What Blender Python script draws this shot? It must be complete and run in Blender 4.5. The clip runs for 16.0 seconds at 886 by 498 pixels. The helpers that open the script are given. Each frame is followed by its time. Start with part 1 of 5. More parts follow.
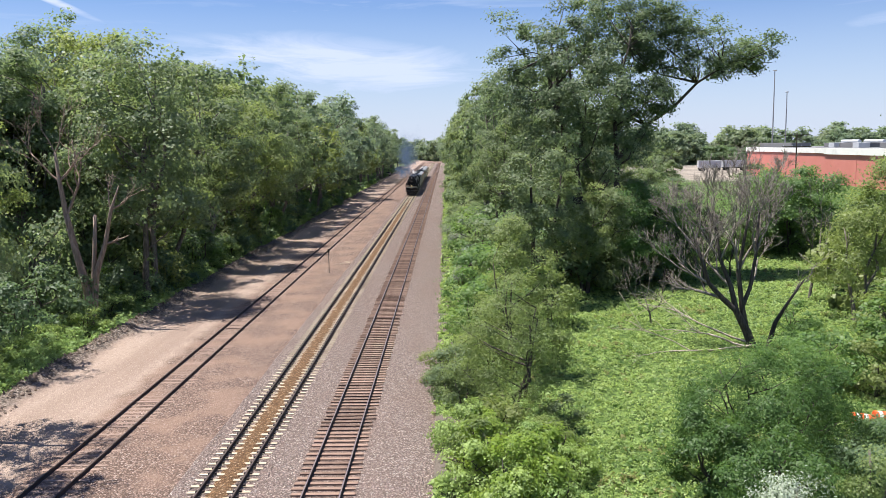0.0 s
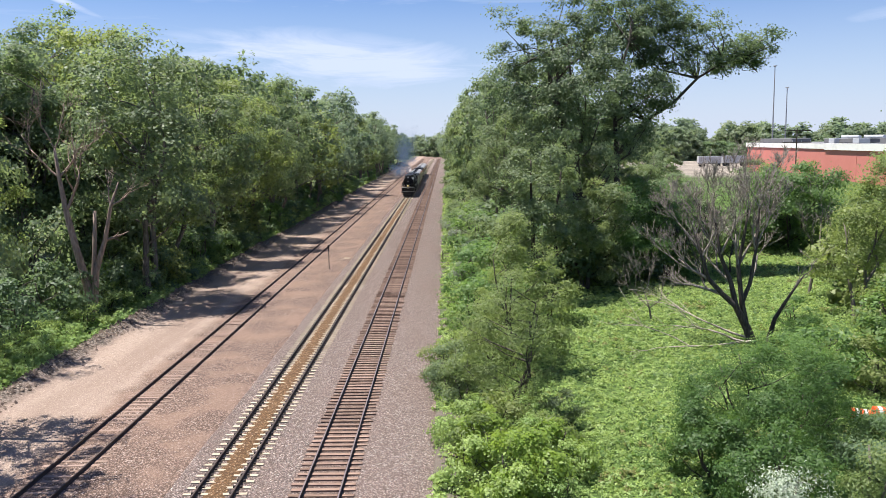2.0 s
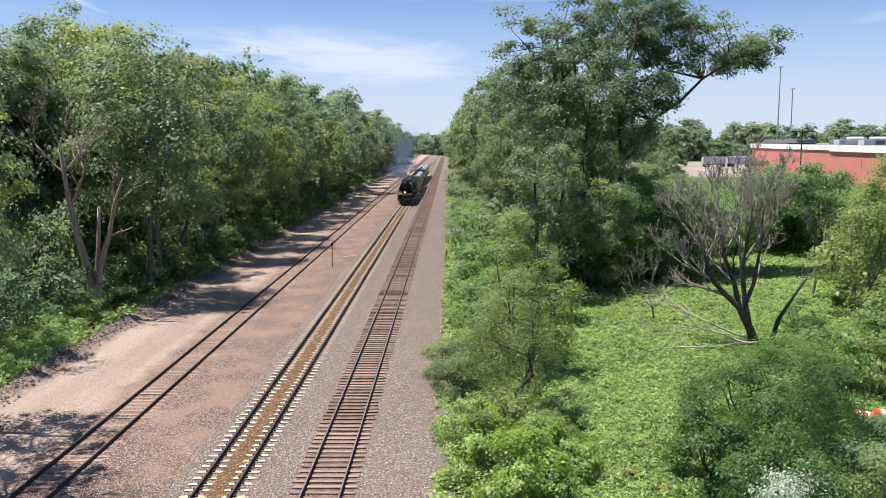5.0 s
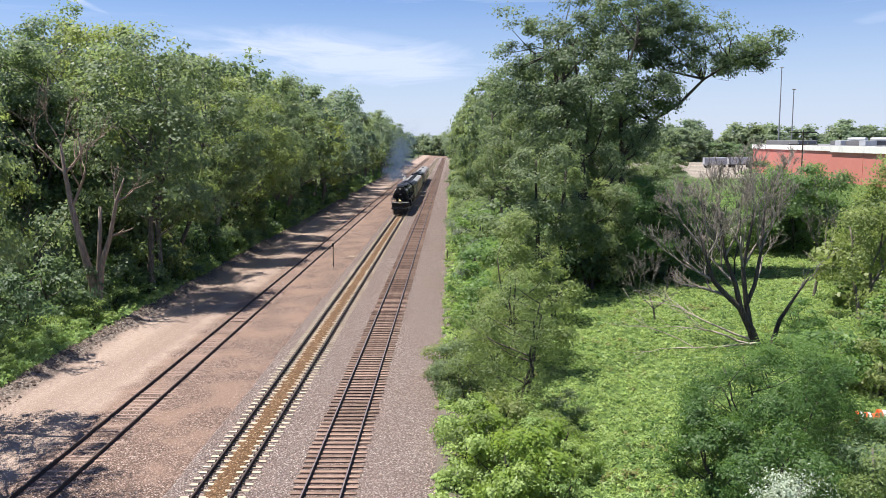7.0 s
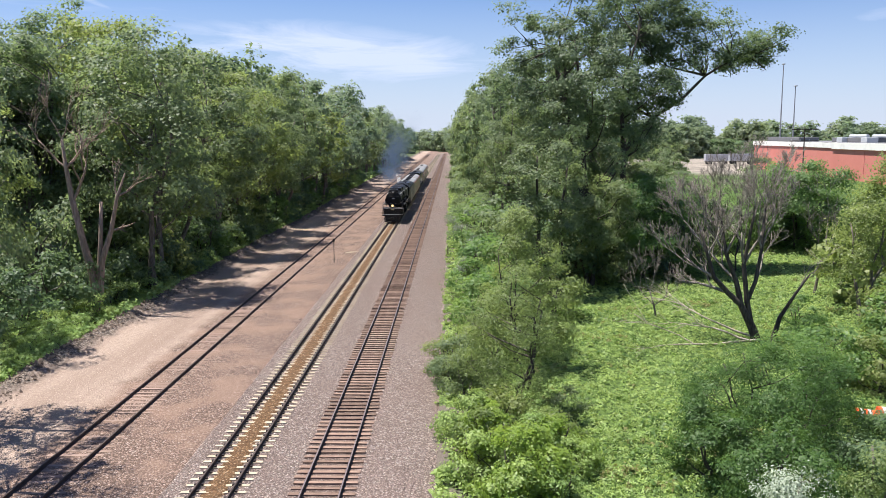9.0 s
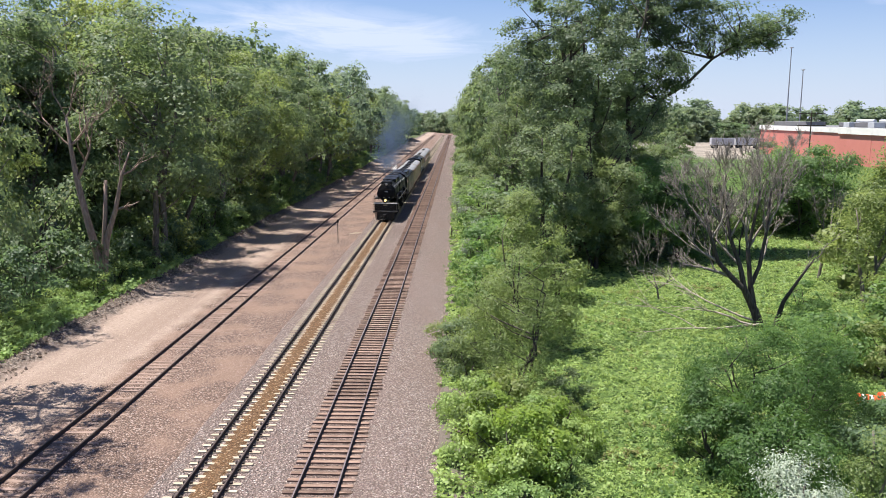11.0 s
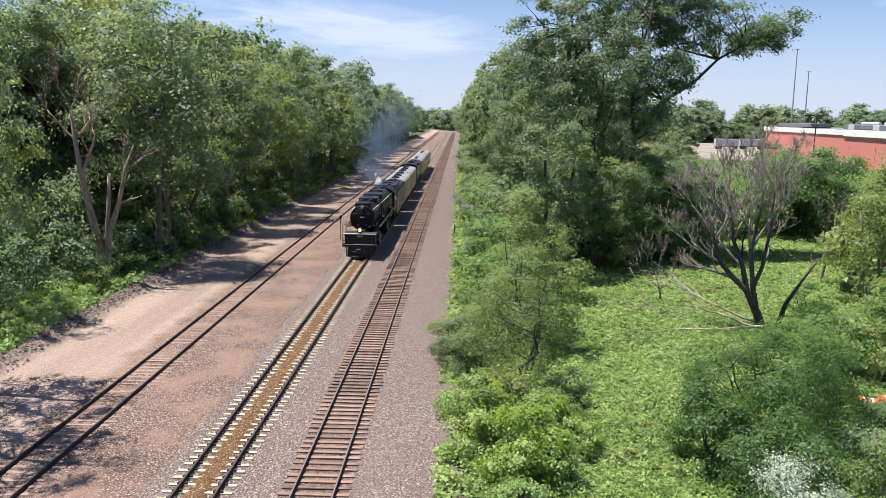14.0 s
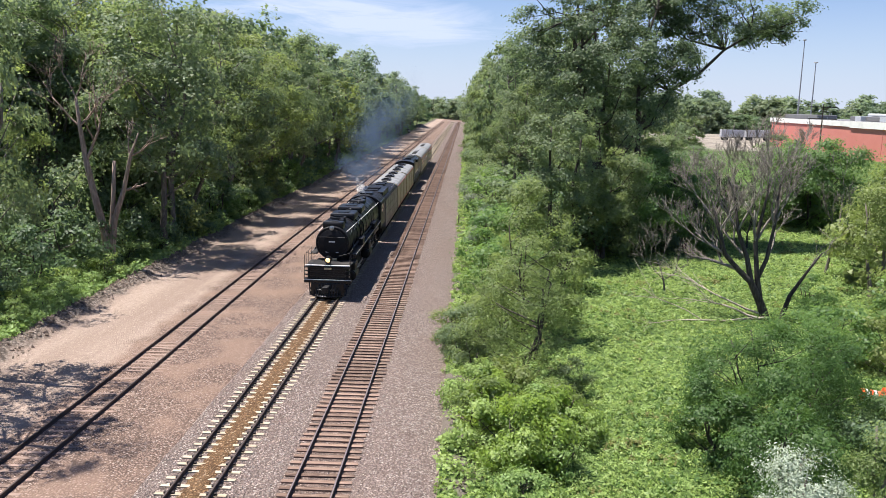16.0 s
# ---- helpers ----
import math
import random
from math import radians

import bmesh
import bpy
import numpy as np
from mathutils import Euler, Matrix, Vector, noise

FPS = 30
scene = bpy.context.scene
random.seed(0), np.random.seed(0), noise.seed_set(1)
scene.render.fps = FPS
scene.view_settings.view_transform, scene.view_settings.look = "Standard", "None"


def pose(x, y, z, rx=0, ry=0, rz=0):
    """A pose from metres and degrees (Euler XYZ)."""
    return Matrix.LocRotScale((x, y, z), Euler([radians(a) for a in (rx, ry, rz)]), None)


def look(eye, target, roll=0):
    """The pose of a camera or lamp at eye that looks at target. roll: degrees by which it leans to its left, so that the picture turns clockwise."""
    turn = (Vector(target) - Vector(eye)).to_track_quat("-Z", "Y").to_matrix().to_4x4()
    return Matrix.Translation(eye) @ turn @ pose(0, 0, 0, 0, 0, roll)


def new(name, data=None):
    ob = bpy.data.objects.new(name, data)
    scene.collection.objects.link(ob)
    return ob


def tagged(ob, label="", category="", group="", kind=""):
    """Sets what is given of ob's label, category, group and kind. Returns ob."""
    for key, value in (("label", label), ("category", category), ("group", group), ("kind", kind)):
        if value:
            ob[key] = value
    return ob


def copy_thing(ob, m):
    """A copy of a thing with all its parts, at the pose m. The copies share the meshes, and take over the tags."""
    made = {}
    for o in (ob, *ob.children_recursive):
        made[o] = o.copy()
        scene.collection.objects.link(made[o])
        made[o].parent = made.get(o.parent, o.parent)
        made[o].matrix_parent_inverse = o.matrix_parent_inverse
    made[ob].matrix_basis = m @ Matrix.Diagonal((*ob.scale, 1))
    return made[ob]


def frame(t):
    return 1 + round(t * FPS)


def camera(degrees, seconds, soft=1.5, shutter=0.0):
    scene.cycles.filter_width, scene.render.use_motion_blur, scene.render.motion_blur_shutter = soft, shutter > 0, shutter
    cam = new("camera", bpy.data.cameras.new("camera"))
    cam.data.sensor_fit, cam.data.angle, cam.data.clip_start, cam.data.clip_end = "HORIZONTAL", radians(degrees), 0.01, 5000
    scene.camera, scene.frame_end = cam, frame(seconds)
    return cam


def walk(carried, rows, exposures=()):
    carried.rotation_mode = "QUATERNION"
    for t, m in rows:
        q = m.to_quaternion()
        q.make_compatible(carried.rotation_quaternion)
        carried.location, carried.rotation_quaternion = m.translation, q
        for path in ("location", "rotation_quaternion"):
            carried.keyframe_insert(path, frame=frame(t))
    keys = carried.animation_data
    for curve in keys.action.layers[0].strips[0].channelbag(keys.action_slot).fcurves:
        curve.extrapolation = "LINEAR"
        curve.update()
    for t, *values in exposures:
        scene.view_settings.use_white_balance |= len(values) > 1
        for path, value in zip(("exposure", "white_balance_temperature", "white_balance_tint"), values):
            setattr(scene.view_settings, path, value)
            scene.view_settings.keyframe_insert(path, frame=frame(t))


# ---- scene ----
# ---- camera: held by hand on an overpass, it only turns ----
EYE = Vector((0.0, 0.0, 13.85))
cam = camera(56.15, 16.0, soft=0.72)


def aim(yaw, down, roll):
    a, b = radians(yaw), radians(down)
    way = Vector((math.sin(a) * math.cos(b), math.cos(a) * math.cos(b), -math.sin(b)))
    return look(EYE, EYE + way * 50, roll)


TURNS = [
    (0, -0.281, 7.208, -0.700), (0.5, -0.303, 7.269, -0.707), (1, -0.278, 7.344, -0.739), (1.5, -0.278, 7.454, -0.709),
    (2, -0.280, 7.495, -0.732), (2.5, -0.292, 7.587, -0.791), (3, -0.293, 7.576, -0.775), (3.5, -0.356, 7.681, -0.555),
    (4, -0.471, 7.682, -0.248), (6.5, -0.588, 7.452, -0.322), (7, -0.585, 7.559, -0.254), (7.5, -0.589, 7.630, -0.267),
    (8, -0.597, 7.682, -0.206), (8.5, -0.615, 7.698, -0.166), (9, -0.638, 7.849, -0.095), (11.5, -1.064, 9.271, 0.747),
    (12, -1.060, 9.306, 1.224), (12.5, -1.056, 9.263, 1.193), (13, -1.075, 9.265, 1.150), (13.5, -1.080, 9.249, 1.087),
    (14, -1.074, 9.285, 1.110), (14.5, -1.066, 9.456, 1.135), (15, -1.093, 9.711, 1.204), (15.5, -1.157, 9.827, 1.234),
    (16, -1.344, 10.017, 1.435)]
walk(cam, [(t, aim(a, b, c)) for t, a, b, c in TURNS], [(0, 1.08, 6390, 11.5), (16, 1.08, 6390, 11.5)])

# ---- sky and sun ----
SUN_ELEV = radians(71)
SHADOW = Vector((1.0, -0.25, 0)).normalized()      # the way in which shadows fall
world = bpy.data.worlds.new("sky")
scene.world = world
world.use_nodes = True
wn, wl = world.node_tree.nodes, world.node_tree.links
wn.clear()


def wnode(kind, **kw):
    n = wn.new(kind)
    for k, v in kw.items():
        n.inputs[k].default_value = v
    return n


sky = wn.new("ShaderNodeTexSky")
sky.sky_type, sky.sun_disc = "NISHITA", False
sky.sun_elevation = SUN_ELEV
sky.sun_rotation = math.atan2(-SHADOW.x, -SHADOW.y)
sky.air_density, sky.dust_density, sky.ozone_density = 1.1, 0.2, 2.5
coord = wn.new("ShaderNodeTexCoord")
# thin cirrus: stretched noise, thickest low over the far end of the line
stretch = wn.new("ShaderNodeMapping")
stretch.inputs["Scale"].default_value = (1.3, 1.0, 13.0)
stretch.inputs["Location"].default_value = (0.09, 0.0, 0.75)
stretch.inputs["Rotation"].default_value = (0, radians(5), 0)
wl.new(coord.outputs["Generated"], stretch.inputs["Vector"])
cirrus = wnode("ShaderNodeTexNoise", Scale=2.1, Detail=9.0, Roughness=0.6, Distortion=0.7)
wl.new(stretch.outputs[0], cirrus.inputs["Vector"])
thin = wnode("ShaderNodeMapRange")
thin.inputs[1].default_value, thin.inputs[2].default_value, thin.inputs[4].default_value = 0.50, 0.68, 0.5
wl.new(cirrus.outputs["Fac"], thin.inputs[0])
split = wn.new("ShaderNodeSeparateXYZ")
wl.new(coord.outputs["Generated"], split.inputs[0])


def wmath(op, a, b=0.0):
    n = wn.new("ShaderNodeMath")
    n.operation = op
    for k, v in enumerate((a, b)):
        if hasattr(v, "is_output"):
            wl.new(v, n.inputs[k])
        else:
            n.inputs[k].default_value = v
    return n.outputs[0]


def veil(x0, z0, slope, wide, deep):
    """A sheet of high cloud: a soft oval round a direction, drawn out along a slope."""
    dx = wmath("SUBTRACT", split.outputs[0], x0)
    dz = wmath("SUBTRACT", wmath("SUBTRACT", split.outputs[2], z0), wmath("MULTIPLY", dx, slope))
    a, b = wmath("DIVIDE", dx, wide), wmath("DIVIDE", dz, deep)
    far = wmath("ADD", wmath("MULTIPLY", a, a), wmath("MULTIPLY", b, b))
    return wmath("MULTIPLY", wmath("MAXIMUM", wmath("SUBTRACT", 1.0, far), 0.0), wmath("GREATER_THAN", split.outputs[1], 0.0))


sheet = wmath("ADD", wmath("ADD", veil(-0.13, 0.092, -0.06, 0.23, 0.042), veil(0.05, 0.185, 0.0, 0.07, 0.02)),
              wmath("ADD", veil(-0.42, 0.158, -0.45, 0.06, 0.005), wmath("MULTIPLY", veil(0.47, 0.125, 0.12, 0.06, 0.012), 0.8)))
wisps = wnode("ShaderNodeTexNoise", Scale=5.0, Detail=8.0, Roughness=0.62, Distortion=0.9)
comb = wn.new("ShaderNodeMapping")
comb.inputs["Scale"].default_value = (1.0, 1.0, 6.0)
comb.inputs["Rotation"].default_value = (0, radians(-7), 0)
wl.new(coord.outputs["Generated"], comb.inputs["Vector"])
wl.new(comb.outputs[0], wisps.inputs["Vector"])
torn = wnode("ShaderNodeMapRange")
torn.inputs[1].default_value, torn.inputs[2].default_value, torn.inputs[3].default_value, torn.inputs[4].default_value = 0.33, 0.62, 0.1, 1.35
wl.new(wisps.outputs["Fac"], torn.inputs[0])
sheet = wmath("MINIMUM", wmath("MULTIPLY", sheet, torn.outputs[0]), 1.0)
low = wnode("ShaderNodeMapRange")                 # milky towards the horizon
low.inputs[1].default_value, low.inputs[2].default_value = 0.16, 0.0
low.inputs[3].default_value, low.inputs[4].default_value = 0.0, 0.7
wl.new(split.outputs[2], low.inputs[0])
both = wn.new("ShaderNodeMath")
both.operation = "MAXIMUM"
wl.new(thin.outputs[0], both.inputs[0])
wl.new(low.outputs[0], both.inputs[1])
mix = wn.new("ShaderNodeMix")
mix.data_type = "RGBA"
wl.new(wmath("MAXIMUM", both.outputs[0], sheet), mix.inputs[0])
blue = wn.new("ShaderNodeMix")                    # a clear midsummer blue
blue.data_type, blue.blend_type = "RGBA", "MULTIPLY"
blue.inputs[0].default_value = 1.0
blue.inputs[7].default_value = (0.87, 0.99, 1.33, 1)
wl.new(sky.outputs[0], blue.inputs[6])
wl.new(blue.outputs[2], mix.inputs[6])
mix.inputs[7].default_value = (7.5, 8.6, 11.0, 1)
back = wnode("ShaderNodeBackground", Strength=0.046)
wl.new(mix.outputs[2], back.inputs[0])
out = wn.new("ShaderNodeOutputWorld")
wl.new(back.outputs[0], out.inputs[0])

sun = new("sun", bpy.data.lights.new("sun", "SUN"))
sun.data.energy, sun.data.angle, sun.data.color = 5.0, radians(0.6), (1.0, 0.95, 0.87)
toward = Vector((SHADOW.x * math.cos(SUN_ELEV), SHADOW.y * math.cos(SUN_ELEV), -math.sin(SUN_ELEV)))
sun.matrix_world = look((-60, 20, 90), Vector((-60, 20, 90)) + toward)


# ---- materials ----
class Nodes:
    """A node material under construction."""

    def __init__(self, name):
        self.mat = bpy.data.materials.new(name)
        self.mat.use_nodes = True
        self.n, self.l = self.mat.node_tree.nodes, self.mat.node_tree.links
        self.bsdf = self.n["Principled BSDF"]
        self.out = self.n["Material Output"]

    def put(self, kind, **ins):
        node = self.n.new(kind)
        for k, v in ins.items():
            self.feed(node.inputs[k], v)
        return node

    def feed(self, socket, v):
        if hasattr(v, "is_output"):
            self.l.new(v, socket)
        else:
            socket.default_value = v

    def coords(self, space="Object"):
        if space == "World":
            return self.put("ShaderNodeNewGeometry").outputs["Position"]
        return self.put("ShaderNodeTexCoord").outputs[space]

    def noise(self, scale, vec=None, detail=4.0, rough=0.55, out="Fac"):
        n = self.put("ShaderNodeTexNoise", Scale=scale, Detail=detail, Roughness=rough)
        if vec is not None:
            self.l.new(vec, n.inputs["Vector"])
        return n.outputs[out]

    def cells(self, scale, vec=None, out="Color"):
        n = self.put("ShaderNodeTexVoronoi", Scale=scale)
        if vec is not None:
            self.l.new(vec, n.inputs["Vector"])
        return n.outputs[out]

    def scaled(self, vec, s):
        n = self.put("ShaderNodeMapping")
        self.l.new(vec, n.inputs["Vector"])
        n.inputs["Scale"].default_value = s
        return n.outputs[0]

    def span(self, v, a, b, c=0.0, d=1.0):
        n = self.put("ShaderNodeMapRange")
        n.interpolation_type = "SMOOTHSTEP"
        self.feed(n.inputs[0], v)
        for i, x in zip((1, 2, 3, 4), (a, b, c, d)):
            n.inputs[i].default_value = x
        return n.outputs[0]

    def math(self, op, a, b=0.0):
        n = self.put("ShaderNodeMath")
        n.operation = op
        self.feed(n.inputs[0], a)
        self.feed(n.inputs[1], b)
        return n.outputs[0]

    def mix(self, f, a, b, mode="MIX"):
        n = self.put("ShaderNodeMix")
        n.data_type, n.blend_type = "RGBA", mode
        self.feed(n.inputs[0], f)
        self.feed(n.inputs[6], a if hasattr(a, "is_output") else (*a, 1))
        self.feed(n.inputs[7], b if hasattr(b, "is_output") else (*b, 1))
        return n.outputs[2]

    def bump(self, height, dist, strength=1.0):
        n = self.put("ShaderNodeBump", Distance=dist, Strength=strength)
        self.l.new(height, n.inputs["Height"])
        self.l.new(n.outputs[0], self.bsdf.inputs["Normal"])

    def done(self, color, rough=0.8, metal=0.0, spec=0.3):
        self.feed(self.bsdf.inputs["Base Color"], color if hasattr(color, "is_output") else (*color, 1))
        self.feed(self.bsdf.inputs["Roughness"], rough)
        self.bsdf.inputs["Metallic"].default_value = metal
        self.bsdf.inputs["Specular IOR Level"].default_value = spec
        return self.mat


def plain(name, color, rough=0.6, metal=0.0, dirt=0.25, scale=3.0, spec=0.4, dirt_color=(0.10, 0.085, 0.07)):
    """Paint, metal or the like, with soft dirt at two scales and uneven gloss."""
    m = Nodes(name)
    v = m.coords()
    big = m.noise(scale, v, 5.0)
    fine = m.noise(scale * 14, v, 3.0)
    c = m.mix(m.math("MULTIPLY", m.span(big, 0.45, 0.75), dirt), color, dirt_color)
    c = m.mix(m.span(fine, 0.3, 0.8, 0.0, dirt * 0.5), c, [x * 0.6 for x in color])
    m.bump(fine, 0.004)
    return m.done(c, m.span(big, 0.3, 0.7, rough * 0.8, min(1.0, rough * 1.25)), metal, spec)


def leaf(name, dark, light, glow, share=0.48, patch=0.5, own=0.65):
    """Leaves: each one of its own green, light shining through."""
    m = Nodes(name)
    geo = m.put("ShaderNodeNewGeometry")
    info = m.put("ShaderNodeObjectInfo")
    big = m.noise(0.35, m.coords("World"), 2.0)
    f = m.math("ADD", m.math("MULTIPLY", geo.outputs["Random Per Island"], own), m.math("MULTIPLY", big, patch))
    if own < 0.5:                                     # plants of a meadow differ from one to the next
        f = m.math("ADD", f, m.span(m.noise(1.9, m.coords("World"), 3.0), 0.35, 0.65, -0.12, 0.22))
    c = m.mix(f, dark, light)
    tint = m.mix(info.outputs["Random"], (0.93, 0.99, 1.02), (1.08, 1.01, 0.88))
    c = m.mix(0.75, c, tint, "MULTIPLY")
    m.done(c, 0.5, 0.0, 0.35)
    tr = m.put("ShaderNodeBsdfTranslucent", Color=m.mix(0.75, m.mix(f, [g * 0.7 for g in glow], glow), tint, "MULTIPLY"))
    mixs = m.put("ShaderNodeMixShader", Fac=share)
    m.l.new(m.bsdf.outputs[0], mixs.inputs[1])
    m.l.new(tr.outputs[0], mixs.inputs[2])
    m.l.new(mixs.outputs[0], m.out.inputs["Surface"])
    return m.mat


def bark(name, a, b):
    m = Nodes(name)
    v = m.scaled(m.coords(), (1.0, 1.0, 0.18))
    n1, n2 = m.noise(9.0, v, 6.0), m.noise(1.3, v, 3.0)
    c = m.mix(m.span(n1, 0.35, 0.7), a, b)
    c = m.mix(m.span(n2, 0.5, 0.8, 0.0, 0.5), c, [x * 0.45 for x in a])
    m.bump(n1, 0.03)
    return m.done(c, 0.9)


def stones(m, v, a, b, c, size):
    """Crushed stone: cells of three greys with dark joints. Returns colour and height."""
    cell = m.put("ShaderNodeTexVoronoi", Scale=1 / size)
    m.l.new(v, cell.inputs["Vector"])
    sep = m.put("ShaderNodeSeparateColor")
    m.l.new(cell.outputs["Color"], sep.inputs[0])
    col = m.mix(sep.outputs[0], a, b)
    col = m.mix(m.span(sep.outputs[1], 0.80, 0.95), col, c)
    gap = m.span(cell.outputs["Distance"], 0.35, 0.62)
    col = m.mix(m.math("MULTIPLY", gap, 0.75), col, [x * 0.3 for x in a])
    return col, m.math("SUBTRACT", sep.outputs[2], m.math("MULTIPLY", gap, 1.2))


def ground_material():
    m = Nodes("ground")
    p = m.coords("World")
    sep = m.put("ShaderNodeSeparateXYZ")
    m.l.new(p, sep.inputs[0])
    wob = m.math("MULTIPLY", m.math("SUBTRACT", m.noise(0.5, p, 4.0), 0.5), 2.2)
    x = m.math("ADD", sep.outputs[0], wob)
    tracks = m.scaled(p, (1.0, 0.06, 1.0))
    # forest floor and meadow
    green = m.mix(m.span(m.noise(0.25, p, 5.0), 0.35, 0.65), (0.080, 0.130, 0.034), (0.155, 0.230, 0.060))
    green = m.mix(m.span(m.noise(3.2, p, 6.0, 0.7), 0.40, 0.62), green, (0.040, 0.070, 0.018))
    soil = m.mix(m.span(m.noise(0.9, p, 6.0), 0.4, 0.62), (0.045, 0.038, 0.025), (0.10, 0.085, 0.05))
    # rubble ridge, dirt road, red gravel
    rub, rub_h = stones(m, p, (0.17, 0.14, 0.12), (0.30, 0.25, 0.21), (0.09, 0.07, 0.06), 0.16)
    road = m.mix(m.span(m.noise(0.45, tracks, 6.0), 0.35, 0.68), (0.275, 0.205, 0.165), (0.375, 0.29, 0.235))
    road = m.mix(m.span(m.noise(5.0, p, 5.0), 0.42, 0.7, 0.0, 0.6), road, (0.25, 0.18, 0.14))
    road = m.mix(m.span(m.noise(16.0, p, 3.0), 0.5, 0.66, 0.0, 0.55), road, (0.20, 0.145, 0.115))
    road = m.mix(m.span(m.noise(11.0, p, 3.0), 0.56, 0.7, 0.0, 0.5), road, (0.60, 0.50, 0.42))
    pebble, peb_h = stones(m, p, (0.17, 0.115, 0.09), (0.33, 0.235, 0.19), (0.42, 0.335, 0.29), 0.085)
    pebble = m.mix(m.span(m.noise(0.3, p, 5.0), 0.42, 0.62, 0.0, 0.55), pebble, (0.275, 0.185, 0.14))
    far = m.span(sep.outputs[1], 430.0, 520.0)
    c = m.mix(m.span(x, -27.0, -25.2), m.mix(0.5, soil, green), rub)
    c = m.mix(m.span(x, -24.4, -23.5), c, road)
    c = m.mix(m.span(x, -19.2, -17.6), c, pebble)
    c = m.mix(m.span(x, -2.6, -1.6), c, m.mix(m.span(m.noise(0.6, p, 3.0), 0.45, 0.6), green, (0.15, 0.125, 0.105)))
    c = m.mix(m.span(x, 0.4, 2.5), c, green)
    yard = m.math("MULTIPLY", m.span(sep.outputs[1], 240.0, 262.0), m.span(x, 50.0, 60.0))
    c = m.mix(yard, c, m.mix(m.span(m.noise(0.12, p, 5.0), 0.4, 0.6), (0.22, 0.19, 0.155), (0.33, 0.29, 0.24)))
    m.bump(m.math("ADD", peb_h, m.noise(3.0, p, 5.0)), 0.05, 0.8)
    return m.done(c, 0.95, 0.0, 0.15)


def ballast_material():
    m = Nodes("ballast")
    p = m.coords("World")
    c, h = stones(m, p, (0.32, 0.24, 0.205), (0.68, 0.53, 0.455), (0.88, 0.77, 0.69), 0.075)
    c2, h2 = stones(m, p, (0.23, 0.17, 0.15), (0.48, 0.37, 0.33), (0.70, 0.61, 0.57), 0.13)
    c = m.mix(0.28, c, c2)
    blotch = m.span(m.noise(0.35, m.scaled(p, (1, 0.25, 1)), 6.0), 0.38, 0.66)
    c = m.mix(m.math("MULTIPLY", blotch, 0.30), c, (0.29, 0.20, 0.165))
    c = m.mix(m.span(m.noise(2.4, p, 5.0, 0.7), 0.48, 0.68, 0.0, 0.35), c, (0.22, 0.165, 0.14))
    # grimy stone between the wooden ties
    sep = m.put("ShaderNodeSeparateXYZ")
    m.l.new(p, sep.inputs[0])
    off = m.math("ABSOLUTE", m.math("ADD", sep.outputs[0], 5.08))
    grime = m.span(m.math("ADD", off, m.math("MULTIPLY", m.noise(1.5, p, 4.0), 0.5)), 1.1, 1.75, 0.6, 0.0)
    c = m.mix(grime, c, (0.20, 0.135, 0.105))
    m.bump(m.math("ADD", h, h2), 0.09)
    return m.done(c, 0.92, 0.0, 0.2)


def sand_material():
    """Rust-brown traction sand and brake dust between the rails."""
    m = Nodes("traction_sand")
    p = m.coords("World")
    c = m.mix(m.span(m.noise(2.2, p, 6.0), 0.3, 0.7), (0.13, 0.070, 0.036), (0.24, 0.145, 0.075))
    s, h = stones(m, p, (0.10, 0.058, 0.032), (0.30, 0.18, 0.095), (0.46, 0.34, 0.23), 0.09)
    m.bump(h, 0.05)
    return m.done(m.mix(0.65, c, s), 0.95, 0.0, 0.15)


def tie_material(name, a, b, worn):
    m = Nodes(name)
    v = m.scaled(m.coords(), (0.6, 6.0, 6.0))
    info = m.put("ShaderNodeObjectInfo")
    geo = m.put("ShaderNodeNewGeometry")
    rnd = m.math("FRACT", m.math("ADD", info.outputs["Random"], geo.outputs["Random Per Island"]))
    n = m.noise(2.5, v, 6.0)
    c = m.mix(rnd, a, b)
    c = m.mix(m.span(n, 0.42, 0.7, 0.0, 0.7), c, worn)
    m.bump(n, 0.02)
    return m.done(c, 0.9, 0.0, 0.2)


M_GROUND, M_BALLAST, M_SAND = ground_material(), ballast_material(), sand_material()
M_TIE_WOOD = tie_material("tie_wood", (0.080, 0.050, 0.038), (0.235, 0.155, 0.118), (0.34, 0.245, 0.19))
M_TIE_OLD = tie_material("tie_dusty", (0.17, 0.12, 0.095), (0.27, 0.19, 0.155), (0.30, 0.22, 0.175))
M_TIE_CONC = tie_material("tie_concrete", (0.36, 0.30, 0.22), (0.48, 0.41, 0.31), (0.30, 0.22, 0.15))
M_RAIL = plain("rail_rust", (0.055, 0.036, 0.03), 0.7, 0.2, 0.5, 2.0)
M_RAIL_TOP = plain("rail_dull_top", (0.075, 0.055, 0.05), 0.6, 0.3, 0.4, 2.0)
M_RAIL_SHINE = plain("rail_polished", (0.24, 0.19, 0.19), 0.45, 0.5, 0.4, 2.0)
M_CLIP = plain("rail_clip", (0.04, 0.03, 0.026), 0.6, 0.3)
L_OAK = leaf("leaf_cottonwood", (0.050, 0.084, 0.048), (0.205, 0.262, 0.135), (0.30, 0.39, 0.15))
L_DEEP = leaf("leaf_deep", (0.040, 0.074, 0.046), (0.150, 0.215, 0.115), (0.22, 0.33, 0.13))
L_LIME = leaf("leaf_lime", (0.080, 0.118, 0.046), (0.250, 0.300, 0.110), (0.34, 0.43, 0.12))
L_FINE = leaf("leaf_fresh", (0.045, 0.098, 0.038), (0.165, 0.262, 0.085), (0.25, 0.40, 0.095))
